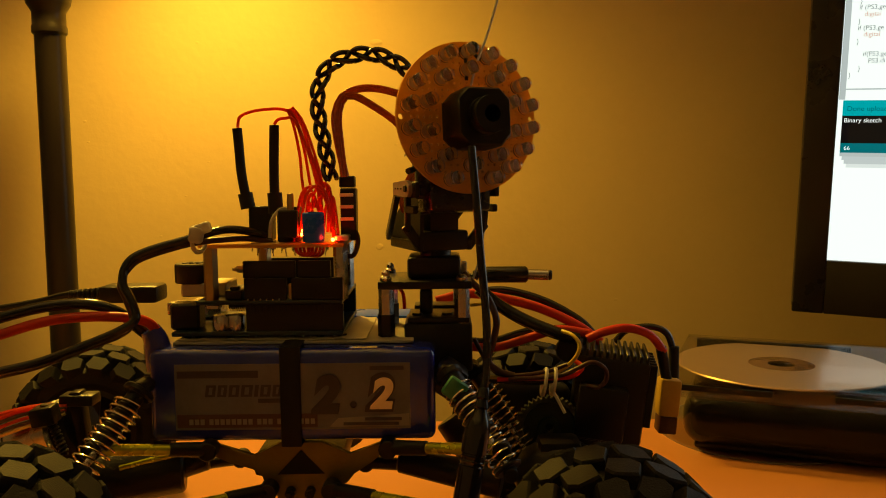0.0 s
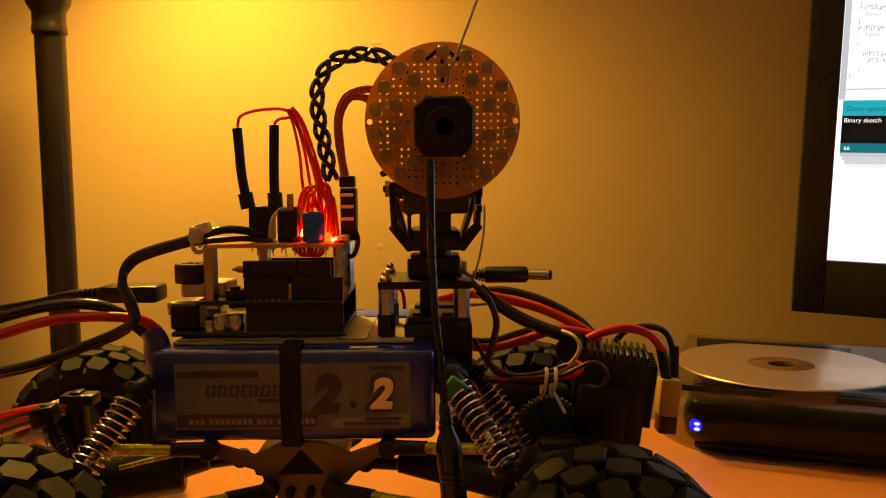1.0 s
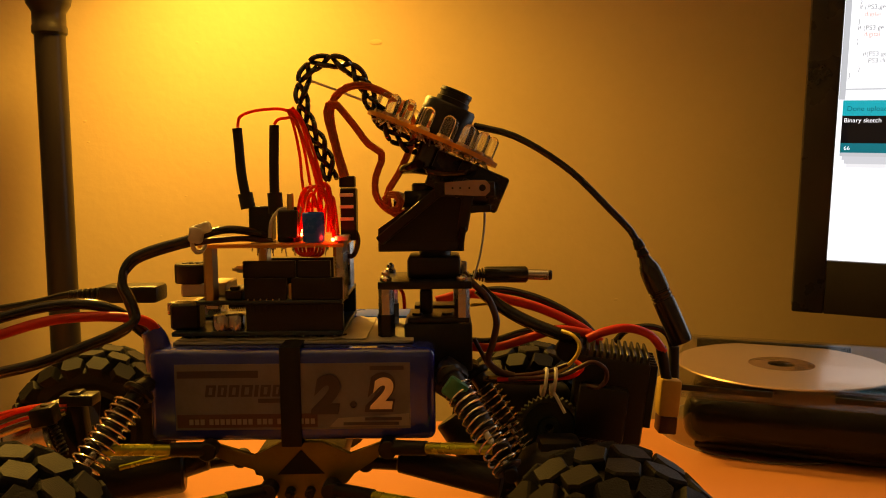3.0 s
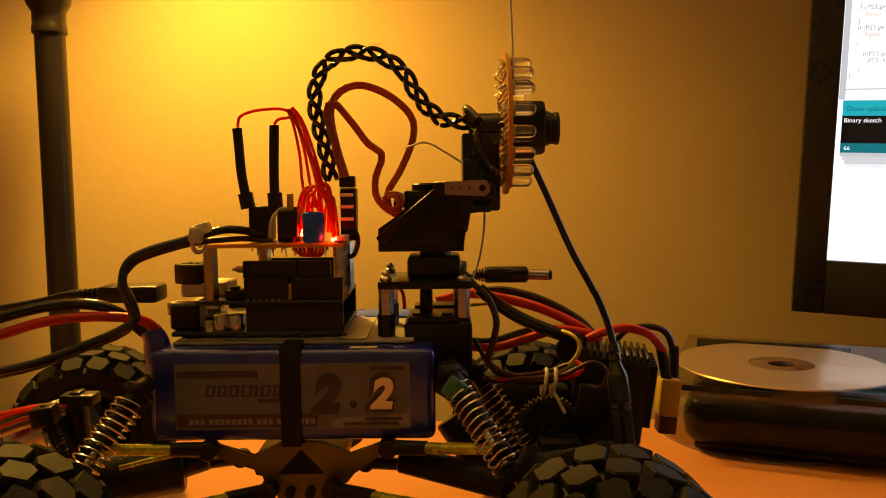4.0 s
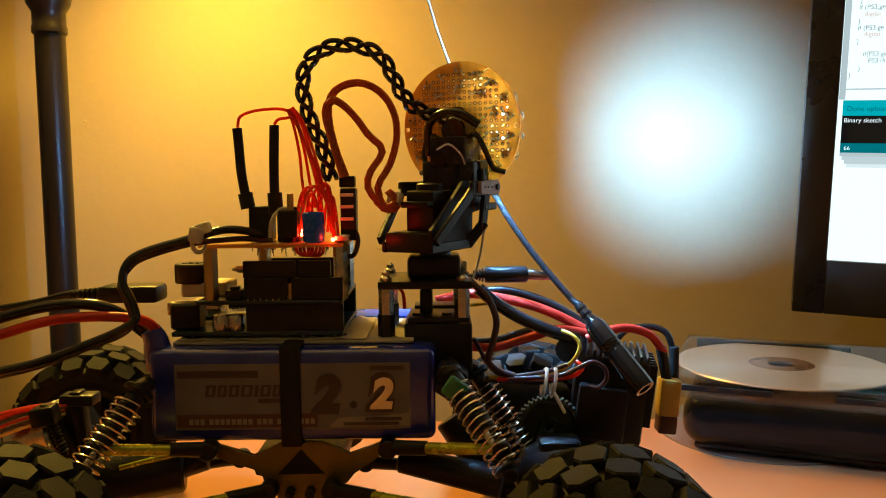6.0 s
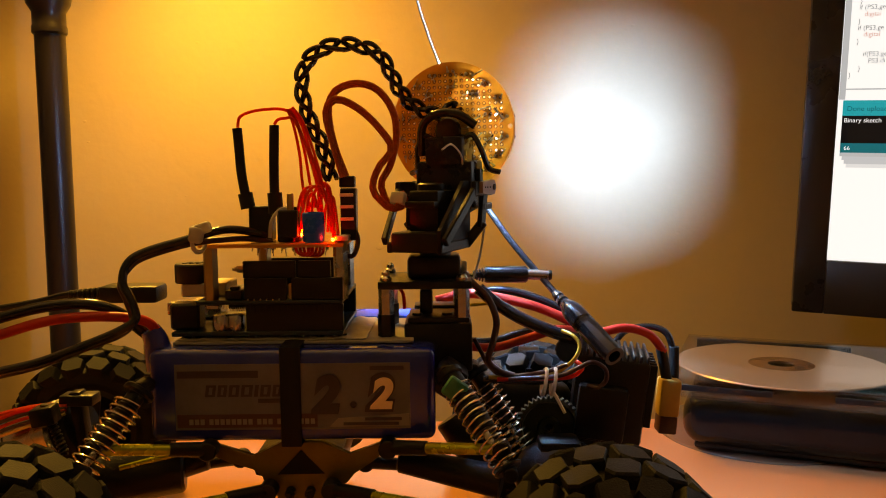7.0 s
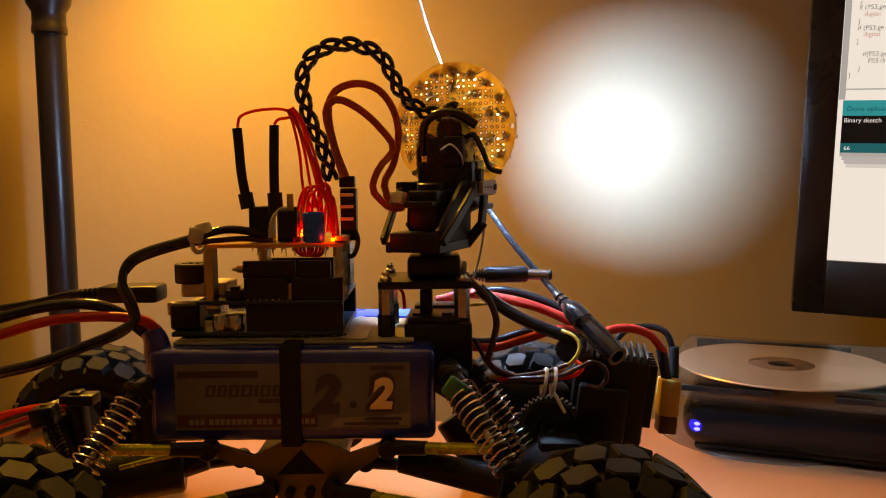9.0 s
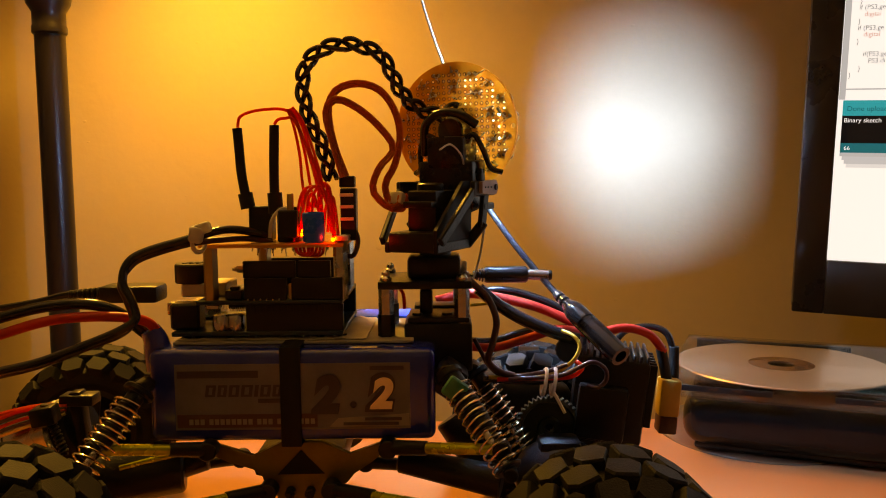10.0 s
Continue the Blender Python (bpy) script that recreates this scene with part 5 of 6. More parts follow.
def make_head(bracket):
    me, spots = perf_disc("led_board", BOARD_R, 0.00254, 0.00048, 0.0016, lambda x, y: x * x + y * y < 0.011 ** 2)
    head = new("led_board", me)
    head.parent = bracket
    head["label"] = "round orange perf board ringed with clear light diodes"
    front, back = BOARD.y - 0.0008, BOARD.y + 0.0008
    bm = bmesh.new()
    for x, z in spots:
        m = Matrix.Translation((BOARD.x + x, back, BOARD.z + z)) @ pose(0, 0, 0, -90)
        lathe(bm, [(0.00050, 0.0), (0.00088, 0.0), (0.00083, 0.00018), (0.00055, 0.00018)], m, 8, closed=True)
    tagged(part("copper_pad", bm, M_PAD, head, local=True), kind="stuff")
    rng = random.Random(11)
    bm = bmesh.new()
    for x, z in LED_SPOTS:
        for k in (-0.00127, 0.00127):
            p = Vector((BOARD.x + x + k, back, BOARD.z + z))
            bmesh.ops.create_icosphere(bm, subdivisions=1, radius=0.0009, matrix=Matrix.Translation(p))
            q = p + Vector((rng.uniform(-0.003, 0.003), rng.uniform(0.0008, 0.0030), rng.uniform(-0.003, 0.003)))
            rod(bm, p, q, 0.00032, 0.00025, 6)
    for i in range(34):
        a, r = rng.uniform(0, 6.28), rng.uniform(0.006, 0.024)
        p = Vector((BOARD.x + r * math.cos(a), back + 0.0006, BOARD.z + r * math.sin(a)))
        q = p + Vector((rng.uniform(-0.006, 0.006), rng.uniform(0.0, 0.002), rng.uniform(-0.005, 0.005)))
        rod(bm, p, q, 0.0004, seg=6)
    tagged(part("solder_joint", bm, M_SOLDER, head, local=True), kind="stuff")
    # diodes: added light-tight cup, clear dome, and a lit bead that turns over in its cup when off
    bm = bmesh.new()
    lathe(bm, [(0.00165, -0.00145), (0.00165, 0.0009), (0.00185, 0.0009), (0.00185, -0.00145)], None, 16, closed=True)
    lathe(bm, [(0.00185, -0.00155), (0.00185, -0.00145)], None, 16)
    cup = part("led_cup", bm, M_CUP, head, local=True)
    bm = bmesh.new()
    lathe(bm, [(0.0029, 0.0002), (0.0029, 0.0010), (0.0025, 0.0011), (0.0025, 0.0066), (0.00235, 0.0077), (0.0017, 0.0086), (0.0008, 0.0091), (0.0001, 0.0092)], None, 20)
    dome = part("led_dome", bm, M_LED, head, "clear light diode dome", local=True)
    bm = bmesh.new()
    lathe(bm, [(0.0009, 0.0001), (0.0016, 0.0010), (0.0016, 0.0012)], None, 12, caps=False)
    bead = part("led_die", bm, M_LIT, head, local=True)
    bm = bmesh.new()
    lathe(bm, [(0.00185, -0.0003), (0.00185, 0.0001)], None, 16)
    lathe(bm, [(0.0016, 0.0012), (0.0010, 0.0014), (0.0001, 0.0015)], None, 12, caps=False)
    me2 = bpy.data.meshes.new("led_die_back")
    bm.to_mesh(me2)
    bm.free()
    # the bead's dull back belongs to the same small piece
    bmj = bmesh.new()
    bmj.from_mesh(bead.data)
    n0 = len(bmj.faces)
    bmj.from_mesh(me2)
    bmj.faces.ensure_lookup_table()
    for f in bmj.faces[n0:]:
        f.material_index = 1
    bmj.to_mesh(bead.data)
    bmj.free()
    bead.data.materials.append(M_CUP)
    dies = []
    for i, (x, z) in enumerate(LED_SPOTS):
        m = Matrix.Translation((BOARD.x + x, front, BOARD.z + z)) @ pose(0, 0, 0, 90)
        trio = []
        for src in (cup, dome, bead):
            o = src if i == 0 else new(src.name.split(".")[0], src.data)
            if i:
                o.parent = head
                if "label" in src:
                    o["label"] = src["label"]
            o.matrix_basis = m
            trio.append(o)
        trio[1].visible_shadow = False
        dies.append((trio[2], m @ Matrix.Translation((0, 0, 0.0010)), x < 0.0))
    # camera in the middle of the board
    c = Vector((BOARD.x + 0.0, front, BOARD.z - 0.0018))
    m = Matrix.Translation(c) @ pose(0, 0, 0, 90)
    bm = bmesh.new()
    sq = [(0.0106, -0.0066), (0.0106, 0.0066), (0.0066, 0.0106), (-0.0066, 0.0106), (-0.0106, 0.0066), (-0.0106, -0.0066), (-0.0066, -0.0106), (0.0066, -0.0106)]
    ins = [(0.0031 * math.cos(a), 0.0031 * math.sin(a)) for a in [math.radians(-22.5 + 45 * i) for i in range(8)]]
    loops = [[m @ Vector((x * k, y * k, h)) for x, y in sq] for k, h in ((1.0, 0.0), (1.0, 0.0135), (0.93, 0.0146))]
    loops += [[m @ Vector((x, y, h)) for x, y in ins] for h in (0.0146, 0.001)]
    rings(bm, loops, caps=True)
    part("camera_housing", bm, M_BLACK, head, "black square camera housing", local=True)
    bm = bmesh.new()
    lathe(bm, [(0.0031, 0.0143), (0.0070, 0.0143), (0.0070, 0.0170), (0.0064, 0.0172), (0.0064, 0.0192), (0.0068, 0.0194), (0.0066, 0.0208), (0.0031, 0.0208)], m, 32, closed=True)
    part("lens_barrel", bm, M_BLACK, head, "black lens barrel", local=True)
    # a square glowing plate, added deep in the barrel, throws the diodes' beam; its dull back turns outwards when off
    lamps = []
    for s in (0,):
        bm = bmesh.new()
        span(bm, (-0.0041, -0.0041, -0.0002), (0.0041, 0.0041, 0.0))
        n0 = len(bm.faces)
        span(bm, (-0.0025, -0.0025, 0.0001), (0.0025, 0.0025, 0.0003))
        bm.faces.ensure_lookup_table()
        for i, f in enumerate(bm.faces):
            f.material_index = 1 if i < n0 or f.normal.z < 0.5 else 0
        me3 = bpy.data.meshes.new("lamp_plate")
        bm.to_mesh(me3)
        bm.free()
        me3.materials.append(M_BEAM)
        me3.materials.append(M_MATTE)
        o = new("lamp_plate", me3)
        o.parent = head
        lamps.append((o, m @ Matrix.Translation((0, 0, 0.0030))))
    # tilt servo behind the board
    bm = bmesh.new()
    box(bm, (0, 0.0, 0.0145), (0.0170, 0.0150, 0.0140), None, 0.0010)
    box(bm, (0, 0.0, 0.0010), (0.0250, 0.0150, 0.0205), None, 0.0012)
    box(bm, (0, 0.001, 0.002), (0.0295, 0.004, 0.012), None, 0.0008)
    rod(bm, (-0.0178, 0, 0), (0.0178, 0, 0), 0.0028)
    part("tilt_servo", bm, M_SERVO, head, "black tilt servo", local=True)
    bm = bmesh.new()
    for s in (-1, 1):
        tube(bm, [(s * 0.006, 0.001, 0.02), (s * 0.011, 0.002, 0.022), (s * 0.0145, 0.001, 0.016), (s * 0.0165, -0.003, 0.008), (s * 0.0205, -0.006, 0.006)], 0.0012, 8)
    tube(bm, [(-0.012, 0.001, 0.026), (-0.005, 0.005, 0.031), (0.004, 0.005, 0.031), (0.011, 0.003, 0.026), (0.013, 0.0, 0.014)], 0.0019, 10)
    rod(bm, (0, -0.009, 0.024), (0, 0.002, 0.024), 0.006)
    part("head_wiring", bm, M_CABLE, head, "short black wires behind the board", local=True)
    bm = bmesh.new()
    tube(bm, [(0.004, front - 0.0005, BOARD.z + 0.012), (0.006, front - 0.002, BOARD.z + 0.02), (0.0105, front - 0.003, BOARD.z + 0.031), (0.016, front - 0.003, BOARD.z + 0.046), (0.020, front - 0.0025, BOARD.z + 0.06)], 0.00054, 8)
    part("aerial", bm, M_WHITEWIRE, head, "thin white aerial wire", local=True)
    bm = bmesh.new()
    tube(bm, [(-0.008, 0.006, 0.009), (-0.01, 0.014, 0.014), (-0.009, 0.022, 0.018), (-0.008, 0.03, 0.016)], 0.0004, 6)
    part("loose_wire", bm, M_WHITEWIRE, head, local=True)
    bm = bmesh.new()
    for a, b in (((-0.006, 0.022), (0.0, 0.027)), ((0.0, 0.027), (0.006, 0.022)), ((0.0, 0.027), (0.0, 0.014))):
        rod(bm, (BOARD.x + a[0], front - 0.0001, BOARD.z + a[1]), (BOARD.x + b[0], front - 0.0001, BOARD.z + b[1]), 0.0007, seg=6)
    part("ink_arrow", bm, M_MATTE, head, "black inked arrow", local=True)
    return head, dies, lamps


bracket = make_pan_bracket()
head, DIES, BEAM_PLATES = make_head(bracket)

# seconds, pan and tilt in degrees
AIM = [(0.0, 23, 5), (0.2, 24, 5), (0.4, 30, 5), (0.5, 39, 5), (0.6, 39, 4), (0.7, 27, 1), (0.8, 10, -2), (0.9, 1, -3), (1.0, 2, -4), (1.2, -2, -19), (1.5, -3, -19.5), (1.6, -3, -18), (1.7, 10, -4), (1.8, 50, 0),
       (1.9, 87, 0), (2.0, 90, 0), (2.35, 90, 0), (2.4, 90, 14), (2.5, 90, 43), (2.6, 90, 64), (2.7, 90, 67), (3.3, 90, 64), (3.7, 90, 8), (3.8, 90, 2), (3.9, 90, 0), (4.75, 91, 0), (4.9, 98, 0), (5.0, 104, 0), (5.1, 109, 0), (5.3, 119, 1),
       (5.5, 132, 2), (5.6, 139, 2), (5.7, 143, 2), (6.3, 156, 2), (6.8, 159, 2), (7.4, 159, 2), (7.55, 158.5, 2), (7.8, 157, 2), (9.3, 157, 2), (9.5, 156, 2), (10.0, 155.5, 2)]


def piece_chain(name, make_piece, count, label, category, parent_label=""):
    """A flexible thing as a row of rigid pieces under one thing."""
    d = new(name)
    tagged(d, label, category)
    first = make_piece(d)
    out = [first]
    for i in range(count - 1):
        o = new(first.name.split(".")[0], first.data)
        o.parent = d
        out.append(o)
    return d, out


def chain_poses(points, count, length, curl=False):
    """Equal steps along a smooth line: the pose of each piece, its z along the line."""
    line = glide(points, 14)
    if curl:
        # the slack end winds up in a small coil
        way = (line[-1] - line[-2]).normalized() * length
        for k in range(20):
            way = Matrix.Rotation(radians(-50), 3, "Y") @ way + Vector((0, 0.0002, 0))
            line.append(line[-1] + way)
    else:
        line.append(line[-1] + (line[-1] - line[-2]).normalized() * 0.5)
    out, i, p = [], 0, line[0]
    side = Vector((0, 1, 0))
    for k in range(count):
        q = None
        while i < len(line) - 1:
            if (line[i + 1] - p).length >= length:
                a, b = line[i], line[i + 1]
                lo, hi = 0.0, 1.0
                if (a - p).length > length:
                    a = p
                for _ in range(24):
                    mid = (lo + hi) / 2
                    if (a.lerp(b, mid) - p).length < length:
                        lo = mid
                    else:
                        hi = mid
                q = a.lerp(b, hi)
                break
            i += 1
        if q is None:
            q = p + (p - line[-3]).normalized() * length
        z = (q - p).normalized()
        y = (side - z * side.dot(z)).normalized()
        x = y.cross(z)
        out.append(Matrix.Translation(p) @ Matrix((x, y, z)).transposed().to_4x4())
        p = q
    return out


SEG = 0.0055
RSEG = 0.0032


def cord_piece(r):
    def build(d):
        bm = bmesh.new()
        lathe(bm, [(r * 0.5, -r * 0.5), (r * 0.97, -r * 0.2), (r, 0.0), (r, SEG), (r * 0.97, SEG + r * 0.2), (r * 0.5, SEG + r * 0.5)], None, 16)
        return part("cord_piece", bm, M_CABLE, d, local=True)
    return build


def braid_piece(d):
    bm = bmesh.new()
    for k in range(3):
        ph = 2 * math.pi * k / 3
        pts = []
        for i in range(9):
            t = i / 8
            a = 2 * math.pi * t / 3
            pts.append(Vector((0.0024 * math.cos(a + ph), 0.0014 * math.sin(2 * (a + ph)), SEG * 1.5 * t)))
        tube(bm, pts, [0.00088] + [0.00106] * 7 + [0.00088], 8, raw=True)
    return part("braid_piece", bm, M_CABLE, d, local=True)


def ribbon_piece(d):
    bm = bmesh.new()
    for k in (-1, 0, 1):
        lathe(bm, [(0.0004, -0.0005), (0.00058, 0.0), (0.00058, RSEG), (0.0004, RSEG + 0.0005)], pose(0.00085 * k, 0.0007 * k, 0), 8)
    return part("ribbon_piece", bm, M_ORANGE, d, local=True)


def plug_piece(d):
    bm = bmesh.new()
    prof = [(0.0016, -0.001), (0.0020, 0.0), (0.0023, 0.0025), (0.0019, 0.0031), (0.0026, 0.0056), (0.0021, 0.0063), (0.0029, 0.0090), (0.0036, 0.0102), (0.0042, 0.0125), (0.0044, 0.0160), (0.0044, 0.0210)]
    for k in range(3):
        z = 0.0210 + 0.0016 * k
        prof += [(0.0040, z + 0.0003), (0.0040, z + 0.0008), (0.0044, z + 0.0011)]
    prof += [(0.0044, 0.0425), (0.0041, 0.0440), (0.0026, 0.0440), (0.0026, 0.0350)]
    lathe(bm, prof, None, 24)
    return part("jack_socket", bm, M_CABLE, d, "black moulded inline socket", local=True)


head_cable, CORD = piece_chain("head_cable", cord_piece(0.0014), 15, "black power cable hanging from the camera head", "cable")
PLUG = plug_piece(head_cable)
braid, BRAID = piece_chain("braided_cable", braid_piece, 16, "black braided wires arching to the light board", "cable")
ribbon_a, RIB_A = piece_chain("servo_ribbon", ribbon_piece, 36, "orange servo ribbon cable in a loose loop", "cable")
ribbon_b, RIB_B = piece_chain("servo_ribbon", ribbon_piece, 31, "orange servo ribbon cable in a loose loop", "cable")
for o in BRAID:
    o.matrix_basis = Matrix()

CORD_SHAPES = [
    (0.0, [(0.0100, 0.2720, 0.1626), (0.0115, 0.2700, 0.1440), (0.0127, 0.2700, 0.1268), (0.0144, 0.2680, 0.1058), (0.0142, 0.2660, 0.0868), (0.0113, 0.2620, 0.0685), (0.0111, 0.2600, 0.0497)]),
    (0.4, [(0.0114, 0.2740, 0.1627), (0.0129, 0.2720, 0.1440), (0.0151, 0.2720, 0.1266), (0.0178, 0.2700, 0.1055), (0.0186, 0.2680, 0.0864), (0.0171, 0.2640, 0.0679), (0.0169, 0.2620, 0.0490)]),
    (0.55, [(0.0169, 0.2800, 0.1624), (0.0191, 0.2780, 0.1438), (0.0222, 0.2760, 0.1263), (0.0259, 0.2740, 0.1049), (0.0271, 0.2720, 0.0855), (0.0263, 0.2700, 0.0661), (0.0255, 0.2680, 0.0467)]),
    (0.7, [(0.0120, 0.2740, 0.1621), (0.0137, 0.2720, 0.1440), (0.0159, 0.2720, 0.1266), (0.0188, 0.2700, 0.1055), (0.0201, 0.2680, 0.0864), (0.0190, 0.2640, 0.0679), (0.0176, 0.2620, 0.0490)]),
    (0.85, [(-0.0020, 0.2700, 0.1600), (-0.0013, 0.2700, 0.1439), (0.0012, 0.2690, 0.1268), (0.0033, 0.2680, 0.1057), (0.0046, 0.2660, 0.0867), (0.0037, 0.2620, 0.0684), (0.0039, 0.2600, 0.0496)]),
    (1.0, [(-0.0039, 0.2680, 0.1580), (-0.0039, 0.2680, 0.1439), (-0.0038, 0.2680, 0.1268), (-0.0028, 0.2660, 0.1060), (-0.0011, 0.2650, 0.0908), (0.0008, 0.2620, 0.0683), (0.0039, 0.2600, 0.0496)]),
    (1.6, [(-0.0076, 0.2680, 0.1561), (-0.0075, 0.2680, 0.1401), (-0.0068, 0.2680, 0.1268), (-0.0051, 0.2660, 0.1060), (-0.0034, 0.2650, 0.0907), (-0.0011, 0.2620, 0.0683), (0.0020, 0.2600, 0.0496)]),
    (1.75, [(0.0028, 0.2750, 0.1573), (0.0068, 0.2720, 0.1401), (0.0088, 0.2700, 0.1267), (0.0107, 0.2700, 0.1054), (0.0121, 0.2680, 0.0902), (0.0133, 0.2650, 0.0675), (0.0146, 0.2620, 0.0489)]),
    (1.95, [(0.0348, 0.3250, 0.1597), (0.0396, 0.3200, 0.1428), (0.0430, 0.3150, 0.1229), (0.0447, 0.3100, 0.1034), (0.0456, 0.3060, 0.0863), (0.0462, 0.3040, 0.0689), (0.0468, 0.3020, 0.0471)]),
    (2.3, [(0.0348, 0.3250, 0.1597), (0.0386, 0.3220, 0.1450), (0.0438, 0.3180, 0.1249), (0.0483, 0.3120, 0.1053), (0.0514, 0.3080, 0.0881), (0.0529, 0.3050, 0.0687), (0.0539, 0.3020, 0.0472)]),
    (2.4, [(0.0317, 0.3250, 0.1665), (0.0408, 0.3220, 0.1495), (0.0475, 0.3180, 0.1294), (0.0500, 0.3120, 0.1076), (0.0503, 0.3080, 0.0881), (0.0507, 0.3050, 0.0687), (0.0512, 0.3020, 0.0471)]),
    (2.5, [(0.0186, 0.3250, 0.1724), (0.0349, 0.3220, 0.1603), (0.0487, 0.3200, 0.1406), (0.0564, 0.3160, 0.1207), (0.0564, 0.3120, 0.1032), (0.0545, 0.3080, 0.0814), (0.0532, 0.3040, 0.0510)]),
    (2.6, [(0.0145, 0.3250, 0.1733), (0.0328, 0.3250, 0.1676), (0.0537, 0.3250, 0.1524), (0.0696, 0.3220, 0.1351), (0.0781, 0.3200, 0.1239), (0.0856, 0.3180, 0.1025), (0.0915, 0.3160, 0.0800)]),
    (2.7, [(0.0134, 0.3250, 0.1733), (0.0305, 0.3250, 0.1685), (0.0514, 0.3250, 0.1553), (0.0684, 0.3220, 0.1385), (0.0780, 0.3200, 0.1273), (0.0867, 0.3180, 0.1048), (0.0948, 0.3160, 0.0823)]),
    (3.2, [(0.0136, 0.3250, 0.1728), (0.0305, 0.3250, 0.1680), (0.0509, 0.3250, 0.1551), (0.0673, 0.3220, 0.1376), (0.0767, 0.3200, 0.1250), (0.0838, 0.3180, 0.1025), (0.0904, 0.3160, 0.0800)]),
    (3.7, [(0.0334, 0.3250, 0.1626), (0.0423, 0.3240, 0.1461), (0.0524, 0.3200, 0.1271), (0.0609, 0.3140, 0.1052), (0.0649, 0.3080, 0.0883), (0.0659, 0.3040, 0.0691), (0.0666, 0.3020, 0.0473)]),
    (3.9, [(0.0352, 0.3250, 0.1604), (0.0418, 0.3240, 0.1461), (0.0518, 0.3200, 0.1225), (0.0610, 0.3140, 0.1040), (0.0658, 0.3080, 0.0872), (0.0664, 0.3040, 0.0691), (0.0666, 0.3020, 0.0473)]),
    (4.75, [(0.0352, 0.3250, 0.1604), (0.0418, 0.3240, 0.1450), (0.0525, 0.3200, 0.1225), (0.0626, 0.3140, 0.1029), (0.0669, 0.3080, 0.0872), (0.0668, 0.3040, 0.0691), (0.0666, 0.3020, 0.0473)]),
    (5.1, [(0.0328, 0.3350, 0.1587), (0.0409, 0.3300, 0.1402), (0.0521, 0.3240, 0.1198), (0.0614, 0.3160, 0.1014), (0.0643, 0.3100, 0.0901), (0.0669, 0.3050, 0.0733), (0.0696, 0.3020, 0.0496)]),
    (5.5, [(0.0247, 0.3500, 0.1602), (0.0329, 0.3450, 0.1444), (0.0455, 0.3360, 0.1233), (0.0574, 0.3260, 0.1045), (0.0617, 0.3180, 0.0972), (0.0669, 0.3100, 0.0788), (0.0727, 0.3050, 0.0554)]),
    (5.7, [(0.0211, 0.3560, 0.1603), (0.0296, 0.3500, 0.1443), (0.0425, 0.3400, 0.1229), (0.0554, 0.3280, 0.1042), (0.0607, 0.3200, 0.0969), (0.0668, 0.3120, 0.0806), (0.0728, 0.3060, 0.0596)]),
    (6.4, [(0.0095, 0.3720, 0.1605), (0.0194, 0.3650, 0.1399), (0.0327, 0.3520, 0.1205), (0.0465, 0.3400, 0.1047), (0.0519, 0.3320, 0.0995), (0.0631, 0.3220, 0.0877), (0.0772, 0.3120, 0.0716)]),
    (7.0, [(0.0038, 0.3750, 0.1605), (0.0169, 0.3680, 0.1437), (0.0304, 0.3550, 0.1240), (0.0455, 0.3420, 0.1057), (0.0506, 0.3330, 0.0998), (0.0617, 0.3220, 0.0888), (0.0771, 0.3120, 0.0739)]),
    (10.0, [(0.0048, 0.3750, 0.1605), (0.0177, 0.3680, 0.1432), (0.0312, 0.3550, 0.1235), (0.0455, 0.3420, 0.1057), (0.0511, 0.3330, 0.0998), (0.0617, 0.3220, 0.0888), (0.0771, 0.3120, 0.0739)])]

